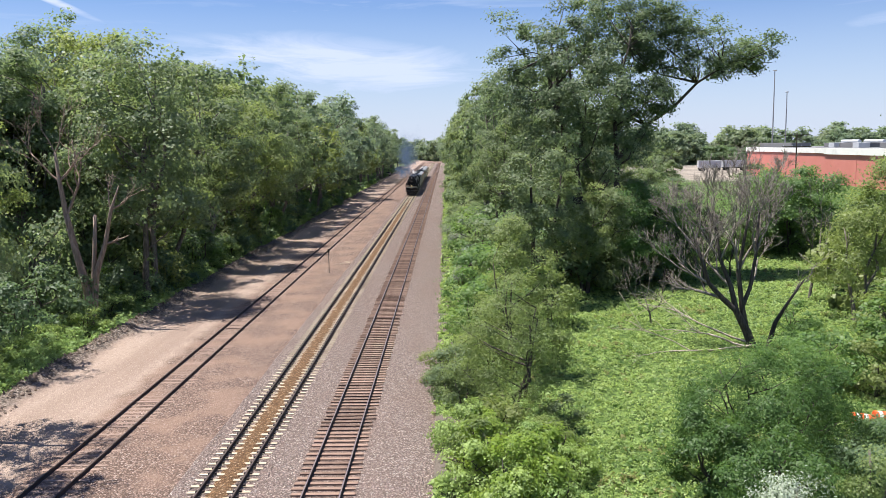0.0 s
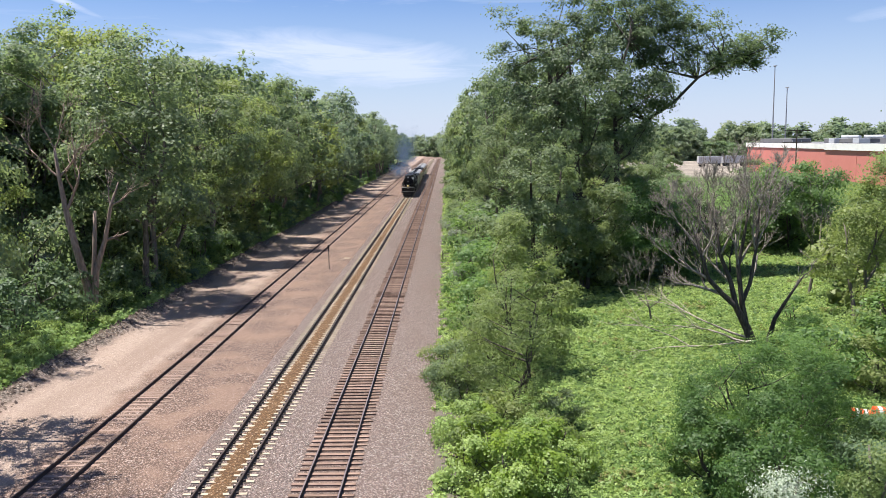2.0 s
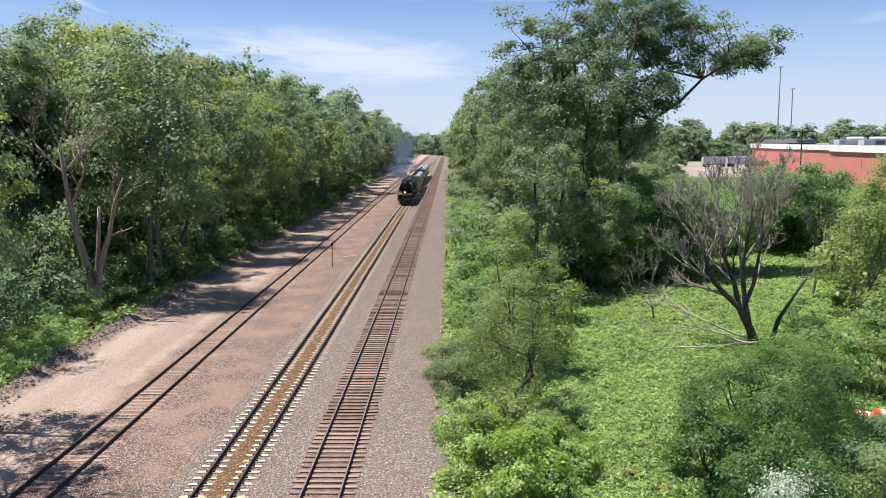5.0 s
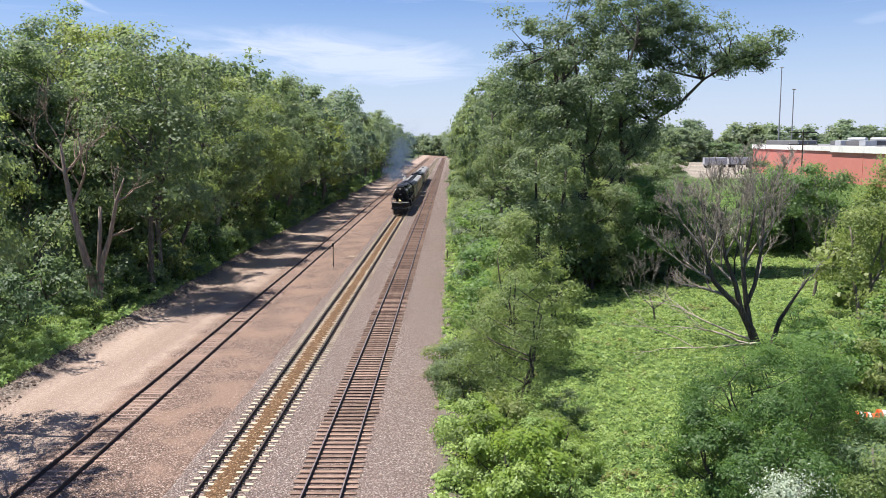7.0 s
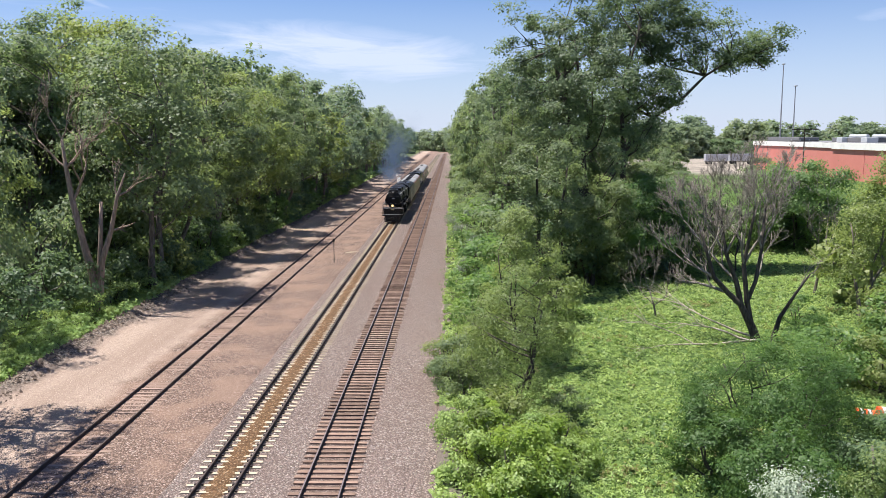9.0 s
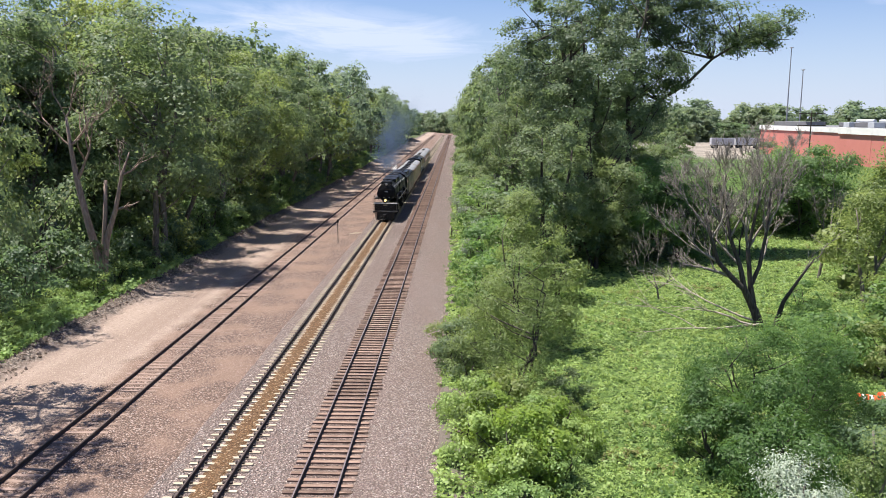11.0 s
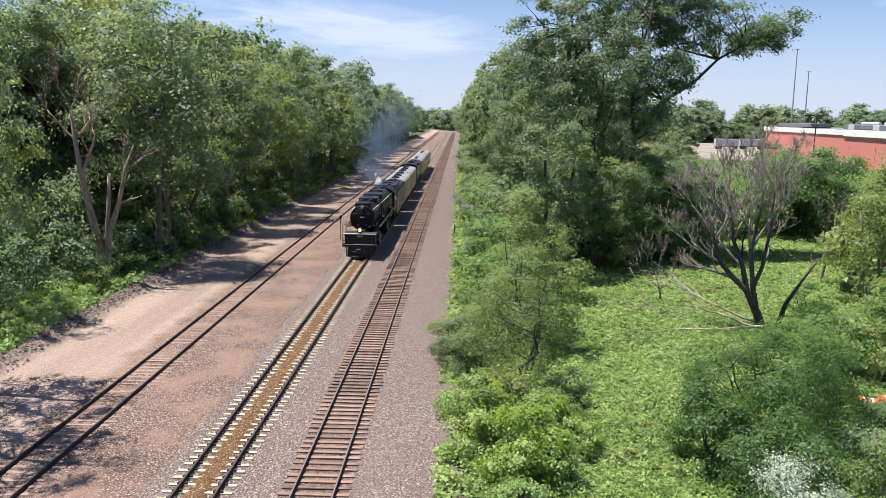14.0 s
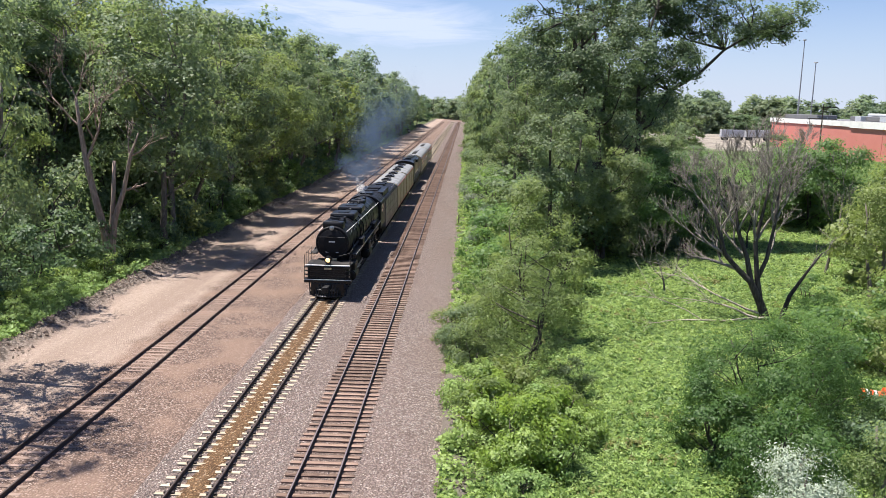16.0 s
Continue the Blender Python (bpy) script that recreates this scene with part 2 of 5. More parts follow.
# paler, bluer green for far trees: distance haze put into the leaf colour
L_HAZED = leaf("leaf_willow", (0.070, 0.108, 0.075), (0.235, 0.290, 0.180), (0.32, 0.41, 0.20))
L_SILVER = leaf("leaf_silver", (0.14, 0.18, 0.14), (0.30, 0.35, 0.28), (0.2, 0.26, 0.16), 0.3)
L_WHITE = leaf("leaf_white", (0.30, 0.34, 0.24), (0.58, 0.62, 0.47), (0.3, 0.36, 0.2), 0.3)
L_GRASS = leaf("leaf_meadow", (0.065, 0.125, 0.030), (0.360, 0.480, 0.165), (0.44, 0.58, 0.16), 0.4, 0.7, 0.38)
L_SPRING = leaf("leaf_spring", (0.070, 0.135, 0.030), (0.260, 0.370, 0.080), (0.36, 0.52, 0.09))
L_LOCUST = leaf("leaf_locust", (0.026, 0.066, 0.021), (0.110, 0.190, 0.052), (0.16, 0.27, 0.06))
L_COTTON = leaf("leaf_old_cottonwood", (0.040, 0.075, 0.048), (0.160, 0.215, 0.118), (0.22, 0.31, 0.13))
L_DRY = leaf("leaf_dry", (0.15, 0.15, 0.05), (0.30, 0.28, 0.11), (0.28, 0.28, 0.08), 0.4)
B_GREY = bark("bark_grey", (0.10, 0.085, 0.07), (0.20, 0.175, 0.15))
B_TWIG = bark("bark_twig", (0.17, 0.145, 0.12), (0.33, 0.29, 0.25))
B_DARK = bark("bark_dark", (0.045, 0.036, 0.03), (0.10, 0.085, 0.07))
B_TAN = bark("bark_tan", (0.20, 0.145, 0.11), (0.33, 0.25, 0.20))
B_PALE = bark("bark_pale", (0.30, 0.25, 0.20), (0.48, 0.42, 0.35))


# ---- building blocks ----
def part(name, bm, material, parent, label="", m=None, smooth=False):
    me = bpy.data.meshes.new(name)
    bm.to_mesh(me)
    bm.free()
    return mesh_part(name, me, material, parent, label, m, smooth)


def mesh_part(name, me, material, parent, label="", m=None, smooth=False):
    ob = new(name, me)
    for one in (material if isinstance(material, (list, tuple)) else [material]):
        if one.name not in [x.name for x in me.materials]:
            me.materials.append(one)
    if smooth:
        me.shade_smooth()
    if parent is not None:
        ob.parent = parent
    if m is not None:
        ob.matrix_basis = m
    return tagged(ob, label)


def thing(name, m, label, category, group="", kind=""):
    ob = new(name)
    ob.empty_display_size = 0.2
    ob.matrix_basis = m
    return tagged(ob, label, category, group, kind)


def box(bm, cx, cy, cz, sx, sy, sz, bevel=0.0, m=None, mat=0):
    made = bmesh.ops.create_cube(bm, size=1.0, matrix=(m or Matrix()) @ Matrix.Translation((cx, cy, cz)) @ Matrix.Diagonal((sx, sy, sz, 1)))
    faces = {f for v in made["verts"] for f in v.link_faces}
    for f in faces:
        f.material_index = mat
    if bevel:
        edges = list({e for v in made["verts"] for e in v.link_edges})
        bmesh.ops.bevel(bm, geom=edges, offset=bevel, segments=2, affect="EDGES", profile=0.5)


def solid(*boxes, bevel=0.0):
    bm = bmesh.new()
    for b in boxes:
        box(bm, *b, bevel=bevel)
    return bm


def rod(bm, a, b, r, sides=8, r2=None):
    a, b = Vector(a), Vector(b)
    d = b - a
    m = Matrix.Translation((a + b) / 2) @ d.to_track_quat("Z", "Y").to_matrix().to_4x4()
    bmesh.ops.create_cone(bm, cap_ends=True, segments=sides, radius1=r, radius2=r if r2 is None else r2, depth=d.length, matrix=m)


def lathe(bm, profile, center, axis="y", sides=32, squash=1.0):
    """Rings (position along the axis, radius), closed at both ends."""
    rings = []
    for u, r in profile:
        ring = []
        for k in range(sides):
            a = 2 * math.pi * k / sides
            p, q = math.cos(a) * r, math.sin(a) * r * squash
            v = {"y": (p, u, q), "x": (u, p, q), "z": (p, q, u)}[axis]
            ring.append(bm.verts.new(Vector(center) + Vector(v)))
        rings.append(ring)
    for a, b in zip(rings, rings[1:]):
        for k in range(sides):
            bm.faces.new((a[k], a[(k + 1) % sides], b[(k + 1) % sides], b[k]))
    for ring in (rings[0], rings[-1]):
        bm.faces.new(ring)
    bmesh.ops.recalc_face_normals(bm, faces=bm.faces)


class Tubes:
    """Tapered branches gathered as plain vertex and face lists."""

    def __init__(self, sides=5):
        self.v, self.f, self.sides = [], [], sides

    def add(self, points, radii):
        s, base = self.sides, len(self.v)
        pts = [Vector(p) for p in points]
        for i, (p, r) in enumerate(zip(pts, radii)):
            d = (pts[min(i + 1, len(pts) - 1)] - pts[max(i - 1, 0)]).normalized()
            side = d.cross(Vector((0.3, 1, 0.2))).normalized()
            up = d.cross(side)
            for k in range(s):
                a = 2 * math.pi * k / s
                self.v.append(p + (side * math.cos(a) + up * math.sin(a)) * r)
        for i in range(len(pts) - 1):
            for k in range(s):
                a, b = base + i * s + k, base + i * s + (k + 1) % s
                self.f.append((a, b, b + s, a + s))
        self.f.append(tuple(base + (len(pts) - 1) * s + k for k in range(s)))

    def mesh(self, name):
        me = bpy.data.meshes.new(name)
        me.from_pydata([tuple(v) for v in self.v], [], self.f)
        me.shade_smooth()
        return me


def leaf_mesh(name, centers, outward, size, rng, narrow=0.55, up=0.7, spread=0.9, corners=4):
    """Folded four-cornered leaves, or small three-cornered ones, at the given centres."""
    n = len(centers)
    nor = outward + rng.normal(0, spread, (n, 3)) + np.array([0, 0, up])
    nor /= np.linalg.norm(nor, axis=1)[:, None] + 1e-9
    t = np.cross(nor, rng.normal(0, 1, (n, 3)))
    t /= np.linalg.norm(t, axis=1)[:, None] + 1e-9
    b = np.cross(nor, t)
    s = (size * rng.uniform(0.65, 1.35, n))[:, None]
    w = narrow * 0.5
    if corners == 4:
        v = [centers - t * s * 0.5, centers + b * s * w + nor * s * 0.12, centers + t * s * 0.5, centers - b * s * w + nor * s * 0.12]
    else:
        v = [centers - t * s * 0.5, centers + t * s * 0.3 + b * s * w * 1.5, centers + t * s * 0.4 - b * s * w * 1.3]
    v = np.stack(v, 1).reshape(-1, 3)
    me = bpy.data.meshes.new(name)
    me.vertices.add(corners * n)
    me.vertices.foreach_set("co", v.astype(np.float32).ravel())
    me.loops.add(corners * n)
    me.loops.foreach_set("vertex_index", np.arange(corners * n, dtype=np.int32))
    me.polygons.add(n)
    me.polygons.foreach_set("loop_start", np.arange(0, corners * n, corners, dtype=np.int32))
    me.update(calc_edges=True)
    me.validate()
    return me


def boughs(rng, h, r, base, clumps, top, lean, full):
    """Centres of the leaf clumps of a crown, gathered in rounded boughs that stand apart, and each clump's bough and its size."""
    mid, half = (base + h) / 2, (h - base) / 2
    count = max(6, clumps // 6)
    lobes = rng.normal(0, 1, (9, 3))
    lobes /= np.linalg.norm(lobes, axis=1)[:, None]
    d = rng.normal(0, 1, (count * 14, 3))
    d /= np.linalg.norm(d, axis=1)[:, None]
    d[:, 2] = np.where(d[:, 2] < -full, -d[:, 2], d[:, 2])
    swell = 0.70 + 0.34 * np.clip(((d @ lobes.T) ** 3).max(1), 0, 1)
    rad = swell * rng.uniform(0.2, 1.0, len(d)) ** 0.4 * 0.84
    taper = 1.0 - (1 - top) * np.clip(d[:, 2], 0, 1)
    cand = np.stack([d[:, 0] * r * rad * taper + lean * (d[:, 2] + 1) * 0.5, d[:, 1] * r * rad * taper, mid + d[:, 2] * half * rad], 1)
    picked = [0]
    gap = np.linalg.norm(cand - cand[0], axis=1)
    for _ in range(count - 1):
        k = int(np.argmax(gap * rng.uniform(0.75, 1.0, len(cand))))
        picked.append(k)
        gap = np.minimum(gap, np.linalg.norm(cand - cand[k], axis=1))
    mids = cand[picked]
    size = (r * r * half) ** (1 / 3) * 0.92 * count ** (-1 / 3) * rng.uniform(0.75, 1.2, count)
    own = rng.integers(0, count, clumps)
    e = rng.normal(0, 1, (clumps, 3)) + [0, 0, 0.35]
    away = mids[own] - [lean * 0.5, 0, mid]
    e += away / (np.linalg.norm(away, axis=1)[:, None] + 1e-9) * 0.5
    e /= np.linalg.norm(e, axis=1)[:, None]
    return mids, own, mids[own] + e * (size[own] * rng.uniform(0.55, 1.0, clumps))[:, None] * [1, 1, 0.85]


def tree_parts(seed, h, r, base, clumps, leaves, size, stems=1, lean=0.0, top=1.0, clump=0.24, narrow=0.55, droop=0.0, extra=(), limb=(), full=0.7, girth=1.0, corners=4):
    """Trunk and crown meshes of a broad-leaved tree of height h and crown radius r whose crown begins at height base."""
    rng = np.random.default_rng(seed)
    wood = Tubes(4)
    mid = (base + h) / 2
    mids, own, cen = boughs(rng, h, r, base, clumps, top, lean, full)
    grown = len(mids)
    if extra:
        tips = np.array(extra, float)
        own = np.concatenate([own, len(mids) + np.arange(len(tips))])
        mids = np.concatenate([mids, tips - [0, 0, 0.8]])
        cen = np.concatenate([cen, tips])
        clumps = len(cen)
    # stems
    feet = []
    for k in range(stems):
        a = rng.uniform(0, 6.28)
        off = 0.0 if stems == 1 else r * 0.22
        foot = Vector((math.cos(a) * off * 0.35, math.sin(a) * off * 0.35, -0.3))
        crown = Vector((math.cos(a) * off * 2.2 + lean * 0.5, math.sin(a) * off * 2.2, base + (h - base) * rng.uniform(0.62, 0.8)))
        pts, rr = [], []
        for i in range(7):
            u = i / 6
            p = foot.lerp(crown, u)
            p += Vector(rng.normal(0, 0.022 * h * math.sin(u * 3.1), 3) * [1, 1, 0.2])
            pts.append(p)
            rr.append(girth * ((0.021 * h / stems ** 0.4) * (1 - 0.8 * u) + (0.012 * h if i == 0 else 0)) + 0.02)
        wood.add(pts, rr)
        feet.append(pts)
    if limb:
        pts = [Vector(p) for p in limb]
        wood.add(pts, [0.30 - 0.24 * i / (len(pts) - 1) for i in range(len(pts))])
        feet.append(pts)
    joints = [p for pts in feet for p in pts[1:]]
    # a limb to each bough, twigs from it to two of its clumps
    for j, c in enumerate(mids):
        c = Vector(c)
        if c.z < 0.3:
            continue
        start = min(joints, key=lambda p: (p - c).length) if j >= grown else min(joints, key=lambda p: (p - c).length + 2.0 * max(0.0, p.z - c.z + 0.45 * math.hypot(p.x - c.x, p.y - c.y)))
        if j >= grown and (c - start).length > 5:
            continue
        bend = start.lerp(c, 0.5) + Vector(rng.normal(0, 0.05 * r, 3)) + Vector((0, 0, -0.06 * (c - start).length))
        k = min(0.15, 0.012 + 0.0110 * girth * (c - start).length)
        wood.add([start, bend, c], [k * 1.4, k * 0.9, k * 0.45])
        for tip in cen[own == j][:2 if j < grown else 0]:
            tip = Vector(tip)
            wood.add([c, c.lerp(tip, 0.5) + Vector(rng.normal(0, 0.03 * r, 3)), tip], [k * 0.45, k * 0.3, 0.010])
    who = rng.integers(0, clumps, leaves)
    spread = r * clump * rng.uniform(0.65, 1.25, clumps)
    off = rng.normal(0, 1, (leaves, 3)) * (spread[who] * 0.60)[:, None] * [1, 1, 0.6]
    pos = cen[who] + off
    pos[:, 2] -= droop * np.abs(off[:, 0] + off[:, 1])
    pos[:, 2] = np.maximum(pos[:, 2], 0.05)
    round_bough = pos - mids[own[who]]
    round_bough /= np.linalg.norm(round_bough, axis=1)[:, None] + 1e-9
    outward = pos - np.array([lean * 0.5, 0, mid])
    outward /= np.linalg.norm(outward, axis=1)[:, None] + 1e-9
    return wood.mesh("trunk"), leaf_mesh("crown", pos, round_bough * 0.9 + outward * 0.35, size, rng, narrow, 0.5, 0.55, corners)


def tree_kind(name, bark_m, leaf_m, parts, label, category, group, m):
    ob = thing(name, m, label, category, group)
    mesh_part("trunk", parts[0], bark_m, ob)
    mesh_part("crown", parts[1], leaf_m, ob)
    return ob


def at(x, y, turn=0.0, s=1.0, sz=None, sink=0.0):
    return Matrix.LocRotScale((x, y, ground_z(x, y) - sink), Euler((0, 0, turn)), (s, s, sz or s))


# ---- ground ----
def smooth(a, b, x):
    u = min(1.0, max(0.0, (x - a) / (b - a)))
    return u * u * (3 - 2 * u)


def ground_z(x, y):
    """The height of the ground: flat trackside, a rubble ridge by the trees, a meadow below the line, higher land beyond."""
    z = -0.06 * smooth(-11, -13, x) - 0.4 * smooth(-11.5, -10.0, x) * smooth(0.0, -1.3, x)
    wob = noise.noise((x * 0.9, y * 0.35, 1.0))
    ridge = math.exp(-((x + 24.9 + 0.5 * noise.noise((y * 0.12, 3.0, 0.0))) / 0.75) ** 2)
    z += ridge * (0.42 + 0.3 * wob) * smooth(430, 380, y)
    z += smooth(-25, -40, x) * 0.5
    z -= smooth(-0.9, 2.5, x) * 0.85
    z += smooth(5, 30, x) * 0.25 * noise.noise((x * 0.12, y * 0.12, 5.0))
    z += smooth(8, 24, x) * smooth(110, 220, y) * 2.7
    return z


def build_ground():
    xs = sorted({*np.round(np.arange(-34, -22, 0.35), 3), *np.arange(-22, -1.5, 1.5), *np.round(np.arange(-1.5, 4, 0.5), 3), *range(4, 64, 2),
                 *range(64, 200, 12), *range(-200, -34, 12), -3000, -1500, -700, -350, 350, 700, 1500, 3000})
    ys = sorted({*np.arange(-20, 130, 1.5), *range(130, 300, 5), *range(300, 640, 20), -3000, -1200, -400, -100, 760, 1000, 1500, 2200, 4000})
    verts = [(x, y, ground_z(x, y)) for y in ys for x in xs]
    w = len(xs)
    faces = [(j * w + i, j * w + i + 1, (j + 1) * w + i + 1, (j + 1) * w + i) for j in range(len(ys) - 1) for i in range(w - 1)]
    me = bpy.data.meshes.new("ground")
    me.from_pydata(verts, [], faces)
    me.shade_smooth()
    tagged(mesh_part("ground", me, M_GROUND, None), "dirt road, gravel and weedy meadow ground along the railway", "ground", kind="structure")


build_ground()


def build_ballast():
    """The stone bed under the two main tracks, with sloping shoulders and an uneven surface."""
    prof = [(-11.9, -0.10), (-11.2, -0.03), (-10.7, 0.0), (-9.9, 0.0), (-9.31, 0.0), (-8.7, 0.0), (-8.0, 0.01), (-7.2, -0.02), (-6.4, 0.0), (-5.7, 0.0),
            (-5.08, 0.0), (-4.4, 0.0), (-3.7, 0.01), (-2.9, 0.0), (-2.1, -0.02), (-1.2, -0.06), (-0.7, -0.2), (-0.2, -0.45)]
    ys = [*np.arange(-20, 120, 0.8), *np.arange(120, 320, 4), *range(320, 621, 20)]
    verts = []
    for y in ys:
        for i, (x, z) in enumerate(prof):
            edge = 0.35 * noise.noise((x, y * 0.25, 9.0)) if i in (0, 1, len(prof) - 1, len(prof) - 2) else 0.0
            verts.append((x + edge, y, z + 0.02 * noise.noise((x * 1.7, y * 0.8, 2.0))))
    w = len(prof)
    faces = [(j * w + i, j * w + i + 1, (j + 1) * w + i + 1, (j + 1) * w + i) for j in range(len(ys) - 1) for i in range(w - 1)]
    me = bpy.data.meshes.new("ballast_bed")
    me.from_pydata(verts, [], faces)
    me.shade_smooth()
    tagged(mesh_part("ballast_bed", me, M_BALLAST, None), "pinkish grey crushed stone ballast bed under two tracks", "ballast", kind="structure")


build_ballast()

# ---- tracks ----
TRACK_R, TRACK_M, TRACK_L = -5.08, -9.31, -16.48
FAR = 610.0


def rail_mesh(z):
    """A flat-bottomed rail, foot at height z, with a polished running surface."""
    half = [(0.075, 0), (0.075, 0.012), (0.018, 0.03), (0.012, 0.12), (0.037, 0.135), (0.037, 0.160), (0.026, 0.172)]
    prof = [(x, h) for x, h in half] + [(-x, h) for x, h in reversed(half)]
    bm = bmesh.new()
    cut = [-20, 30, 60, 120, 240, 420, FAR]
    rows = [[bm.verts.new((x, y, z + h)) for x, h in prof] for y in cut]
    n = len(prof)
    for a, b in zip(rows, rows[1:]):
        for k in range(n):
            f = bm.faces.new((a[k], a[(k + 1) % n], b[(k + 1) % n], b[k]))
            f.material_index = 1 if k == len(half) - 1 else 0
    bm.faces.new(rows[0]), bm.faces.new(rows[-1])
    bmesh.ops.recalc_face_normals(bm, faces=bm.faces)
    return bm


def build_track(x, top, spacing, dims, tie_m, label, tie_label, jitter, clips, worn=None):
    rng = random.Random(int(-x * 100))
    track = thing("railway_track", pose(x, 0, 0), label, "railway track", "parallel railway tracks")
    for side in (-0.755, 0.755):
        part("rail", rail_mesh(top), [M_RAIL, worn or M_RAIL_TOP], track, "rusty steel rail with a worn top", pose(side, 0, 0))
    lx, wy, hz = dims
    meshes = []
    for k in range(4):
        bm = bmesh.new()
        box(bm, 0, 0, -hz / 2, lx, wy, hz)
        for v in bm.verts:
            v.co += Vector((rng.uniform(-1, 1) * 0.03, rng.uniform(-1, 1) * 0.012, 0))
        me = bpy.data.meshes.new("tie")
        bm.to_mesh(me)
        bm.free()
        me.materials.append(tie_m)
        meshes.append(me)
    y, count, verts, faces, cv, cf = 24.0, 0, [], [], [], []
    while y < FAR:
        turn = rng.gauss(0, jitter)
        dx = rng.gauss(0, jitter * 2.5)
        dz = rng.gauss(0, jitter * 0.35)
        yy = y + rng.gauss(0, jitter * 1.3)
        if count < 300:
            tie = new("tie", meshes[count % 4])
            tie.parent = track
            tie.matrix_basis = pose(dx, yy, top + dz, 0, 0, math.degrees(turn))
        else:
            b = len(verts)
            verts += [(dx + sx * lx / 2, yy + sy * wy / 2, top + dz - (0 if up else hz)) for up in (1, 0) for sx, sy in ((-1, -1), (1, -1), (1, 1), (-1, 1))]
            faces += [(b, b + 1, b + 2, b + 3), (b, b + 4, b + 5, b + 1), (b + 1, b + 5, b + 6, b + 2), (b + 3, b + 2, b + 6, b + 7), (b, b + 3, b + 7, b + 4)]
        if clips and y < 150:
            for sx in (-0.755, 0.755):
                for e in (-0.135, 0.135):
                    b = len(cv)
                    cx, cz = sx + e, top + 0.012
                    cv += [(cx + p * 0.045, yy + q * 0.06, cz + (0.06 if up else -0.01)) for up in (1, 0) for p, q in ((-1, -1), (1, -1), (1, 1), (-1, 1))]
                    cf += [(b, b + 1, b + 2, b + 3), (b, b + 4, b + 5, b + 1), (b + 1, b + 5, b + 6, b + 2), (b + 3, b + 2, b + 6, b + 7), (b, b + 3, b + 7, b + 4)]
        y += spacing
        count += 1
    me = bpy.data.meshes.new("tie_row")
    me.from_pydata(verts, [], faces)
    tagged(mesh_part("tie_row", me, tie_m, track, tie_label), kind="stuff")
    if cv:
        me = bpy.data.meshes.new("clip_row")
        me.from_pydata(cv, [], cf)
        tagged(mesh_part("clip_row", me, M_CLIP, track, "dark steel rail clips"), kind="stuff")
    return track


build_track(TRACK_R, 0.055, 0.545, (2.6, 0.23, 0.18), M_TIE_WOOD, "main track on weathered brown wooden ties in stone ballast", "weathered wooden ties", 0.014, False, M_RAIL_SHINE)
track_m = build_track(TRACK_M, 0.05, 0.61, (2.55, 0.19, 0.2), M_TIE_CONC, "main track on cream concrete ties stained rust brown", "cream concrete ties", 0.005, True)
build_track(TRACK_L, -0.05, 0.56, (2.5, 0.21, 0.18), M_TIE_OLD, "rusty siding track with dusty half-buried ties", "dusty buried wooden ties", 0.03, False)


def build_sand():
    """The brown strip of traction sand that covers the middle of the concrete ties."""
    ys = [*np.arange(-20, 120, 0.12), *np.arange(120, 231, 1.0)]
    verts, w = [], 7
    for y in ys:
        a = 0.44 + 0.16 * noise.noise((y * 1.9, 1.0, 0.0)) + 0.10 * noise.noise((y * 6.0, 7.0, 0.0))
        b = 0.44 + 0.16 * noise.noise((y * 1.9, 5.0, 0.0)) + 0.10 * noise.noise((y * 6.0, 11.0, 0.0))
        fade = 1.0 - 0.9 * smooth(150, 230, y)
        a, b = a * fade, b * fade
        for i in range(w):
            u = i / (w - 1)
            x = -a + u * (a + b)
            z = 0.018 + 0.050 * math.sin(math.pi * u) ** 0.5 + 0.030 * noise.noise((x * 5, y * 4, 0.0))
            verts.append((TRACK_M + x, y, z))
    faces = [(j * w + i, j * w + i + 1, (j + 1) * w + i + 1, (j + 1) * w + i) for j in range(len(ys) - 1) for i in range(w - 1)]
    me = bpy.data.meshes.new("traction_sand")
    me.from_pydata(verts, [], faces)
    me.shade_smooth()
    tagged(mesh_part("traction_sand", me, M_SAND, None), "rust brown sand strip between the rails", "sand", kind="structure")


build_sand()

# ---- the train ----
SPEED, START = 10.39, 222.0       # metres a second towards the bridge; the pilot's place at the start
RAIL_TOP = 0.05 + 0.172
P_BLACK = plain("engine_black", (0.004, 0.004, 0.005), 0.38, 0.0, 0.2, 1.2, 0.38, (0.012, 0.011, 0.010))
P_SOOT = plain("smokebox_graphite", (0.006, 0.006, 0.008), 0.55, 0.0, 0.2, 1.5, 0.22, (0.014, 0.013, 0.012))
P_STEEL = plain("bare_steel", (0.42, 0.42, 0.42), 0.35, 0.8, 0.3, 3.0)
P_GREYTOP = plain("roof_grey", (0.22, 0.22, 0.215), 0.5, 0.0, 0.45, 0.8)
P_TENDER = plain("tender_grey", (0.13, 0.125, 0.12), 0.38, 0.0, 0.35, 0.8, 0.5)
P_YELLOW = plain("armour_yellow", (0.43, 0.36, 0.22), 0.4, 0.0, 0.3, 0.7, 0.5)
P_RED = plain("stripe_red", (0.35, 0.03, 0.02), 0.5)
P_WINDOW = plain("dark_window", (0.02, 0.025, 0.03), 0.08, 0.0, 0.0, 2.0, 0.6)
P_UNDER = plain("underframe", (0.012, 0.011, 0.011), 0.7, 0.0, 0.5, 1.5)
P_WHITE = plain("white_edge", (0.62, 0.62, 0.60), 0.5, 0.0, 0.35, 3.0)


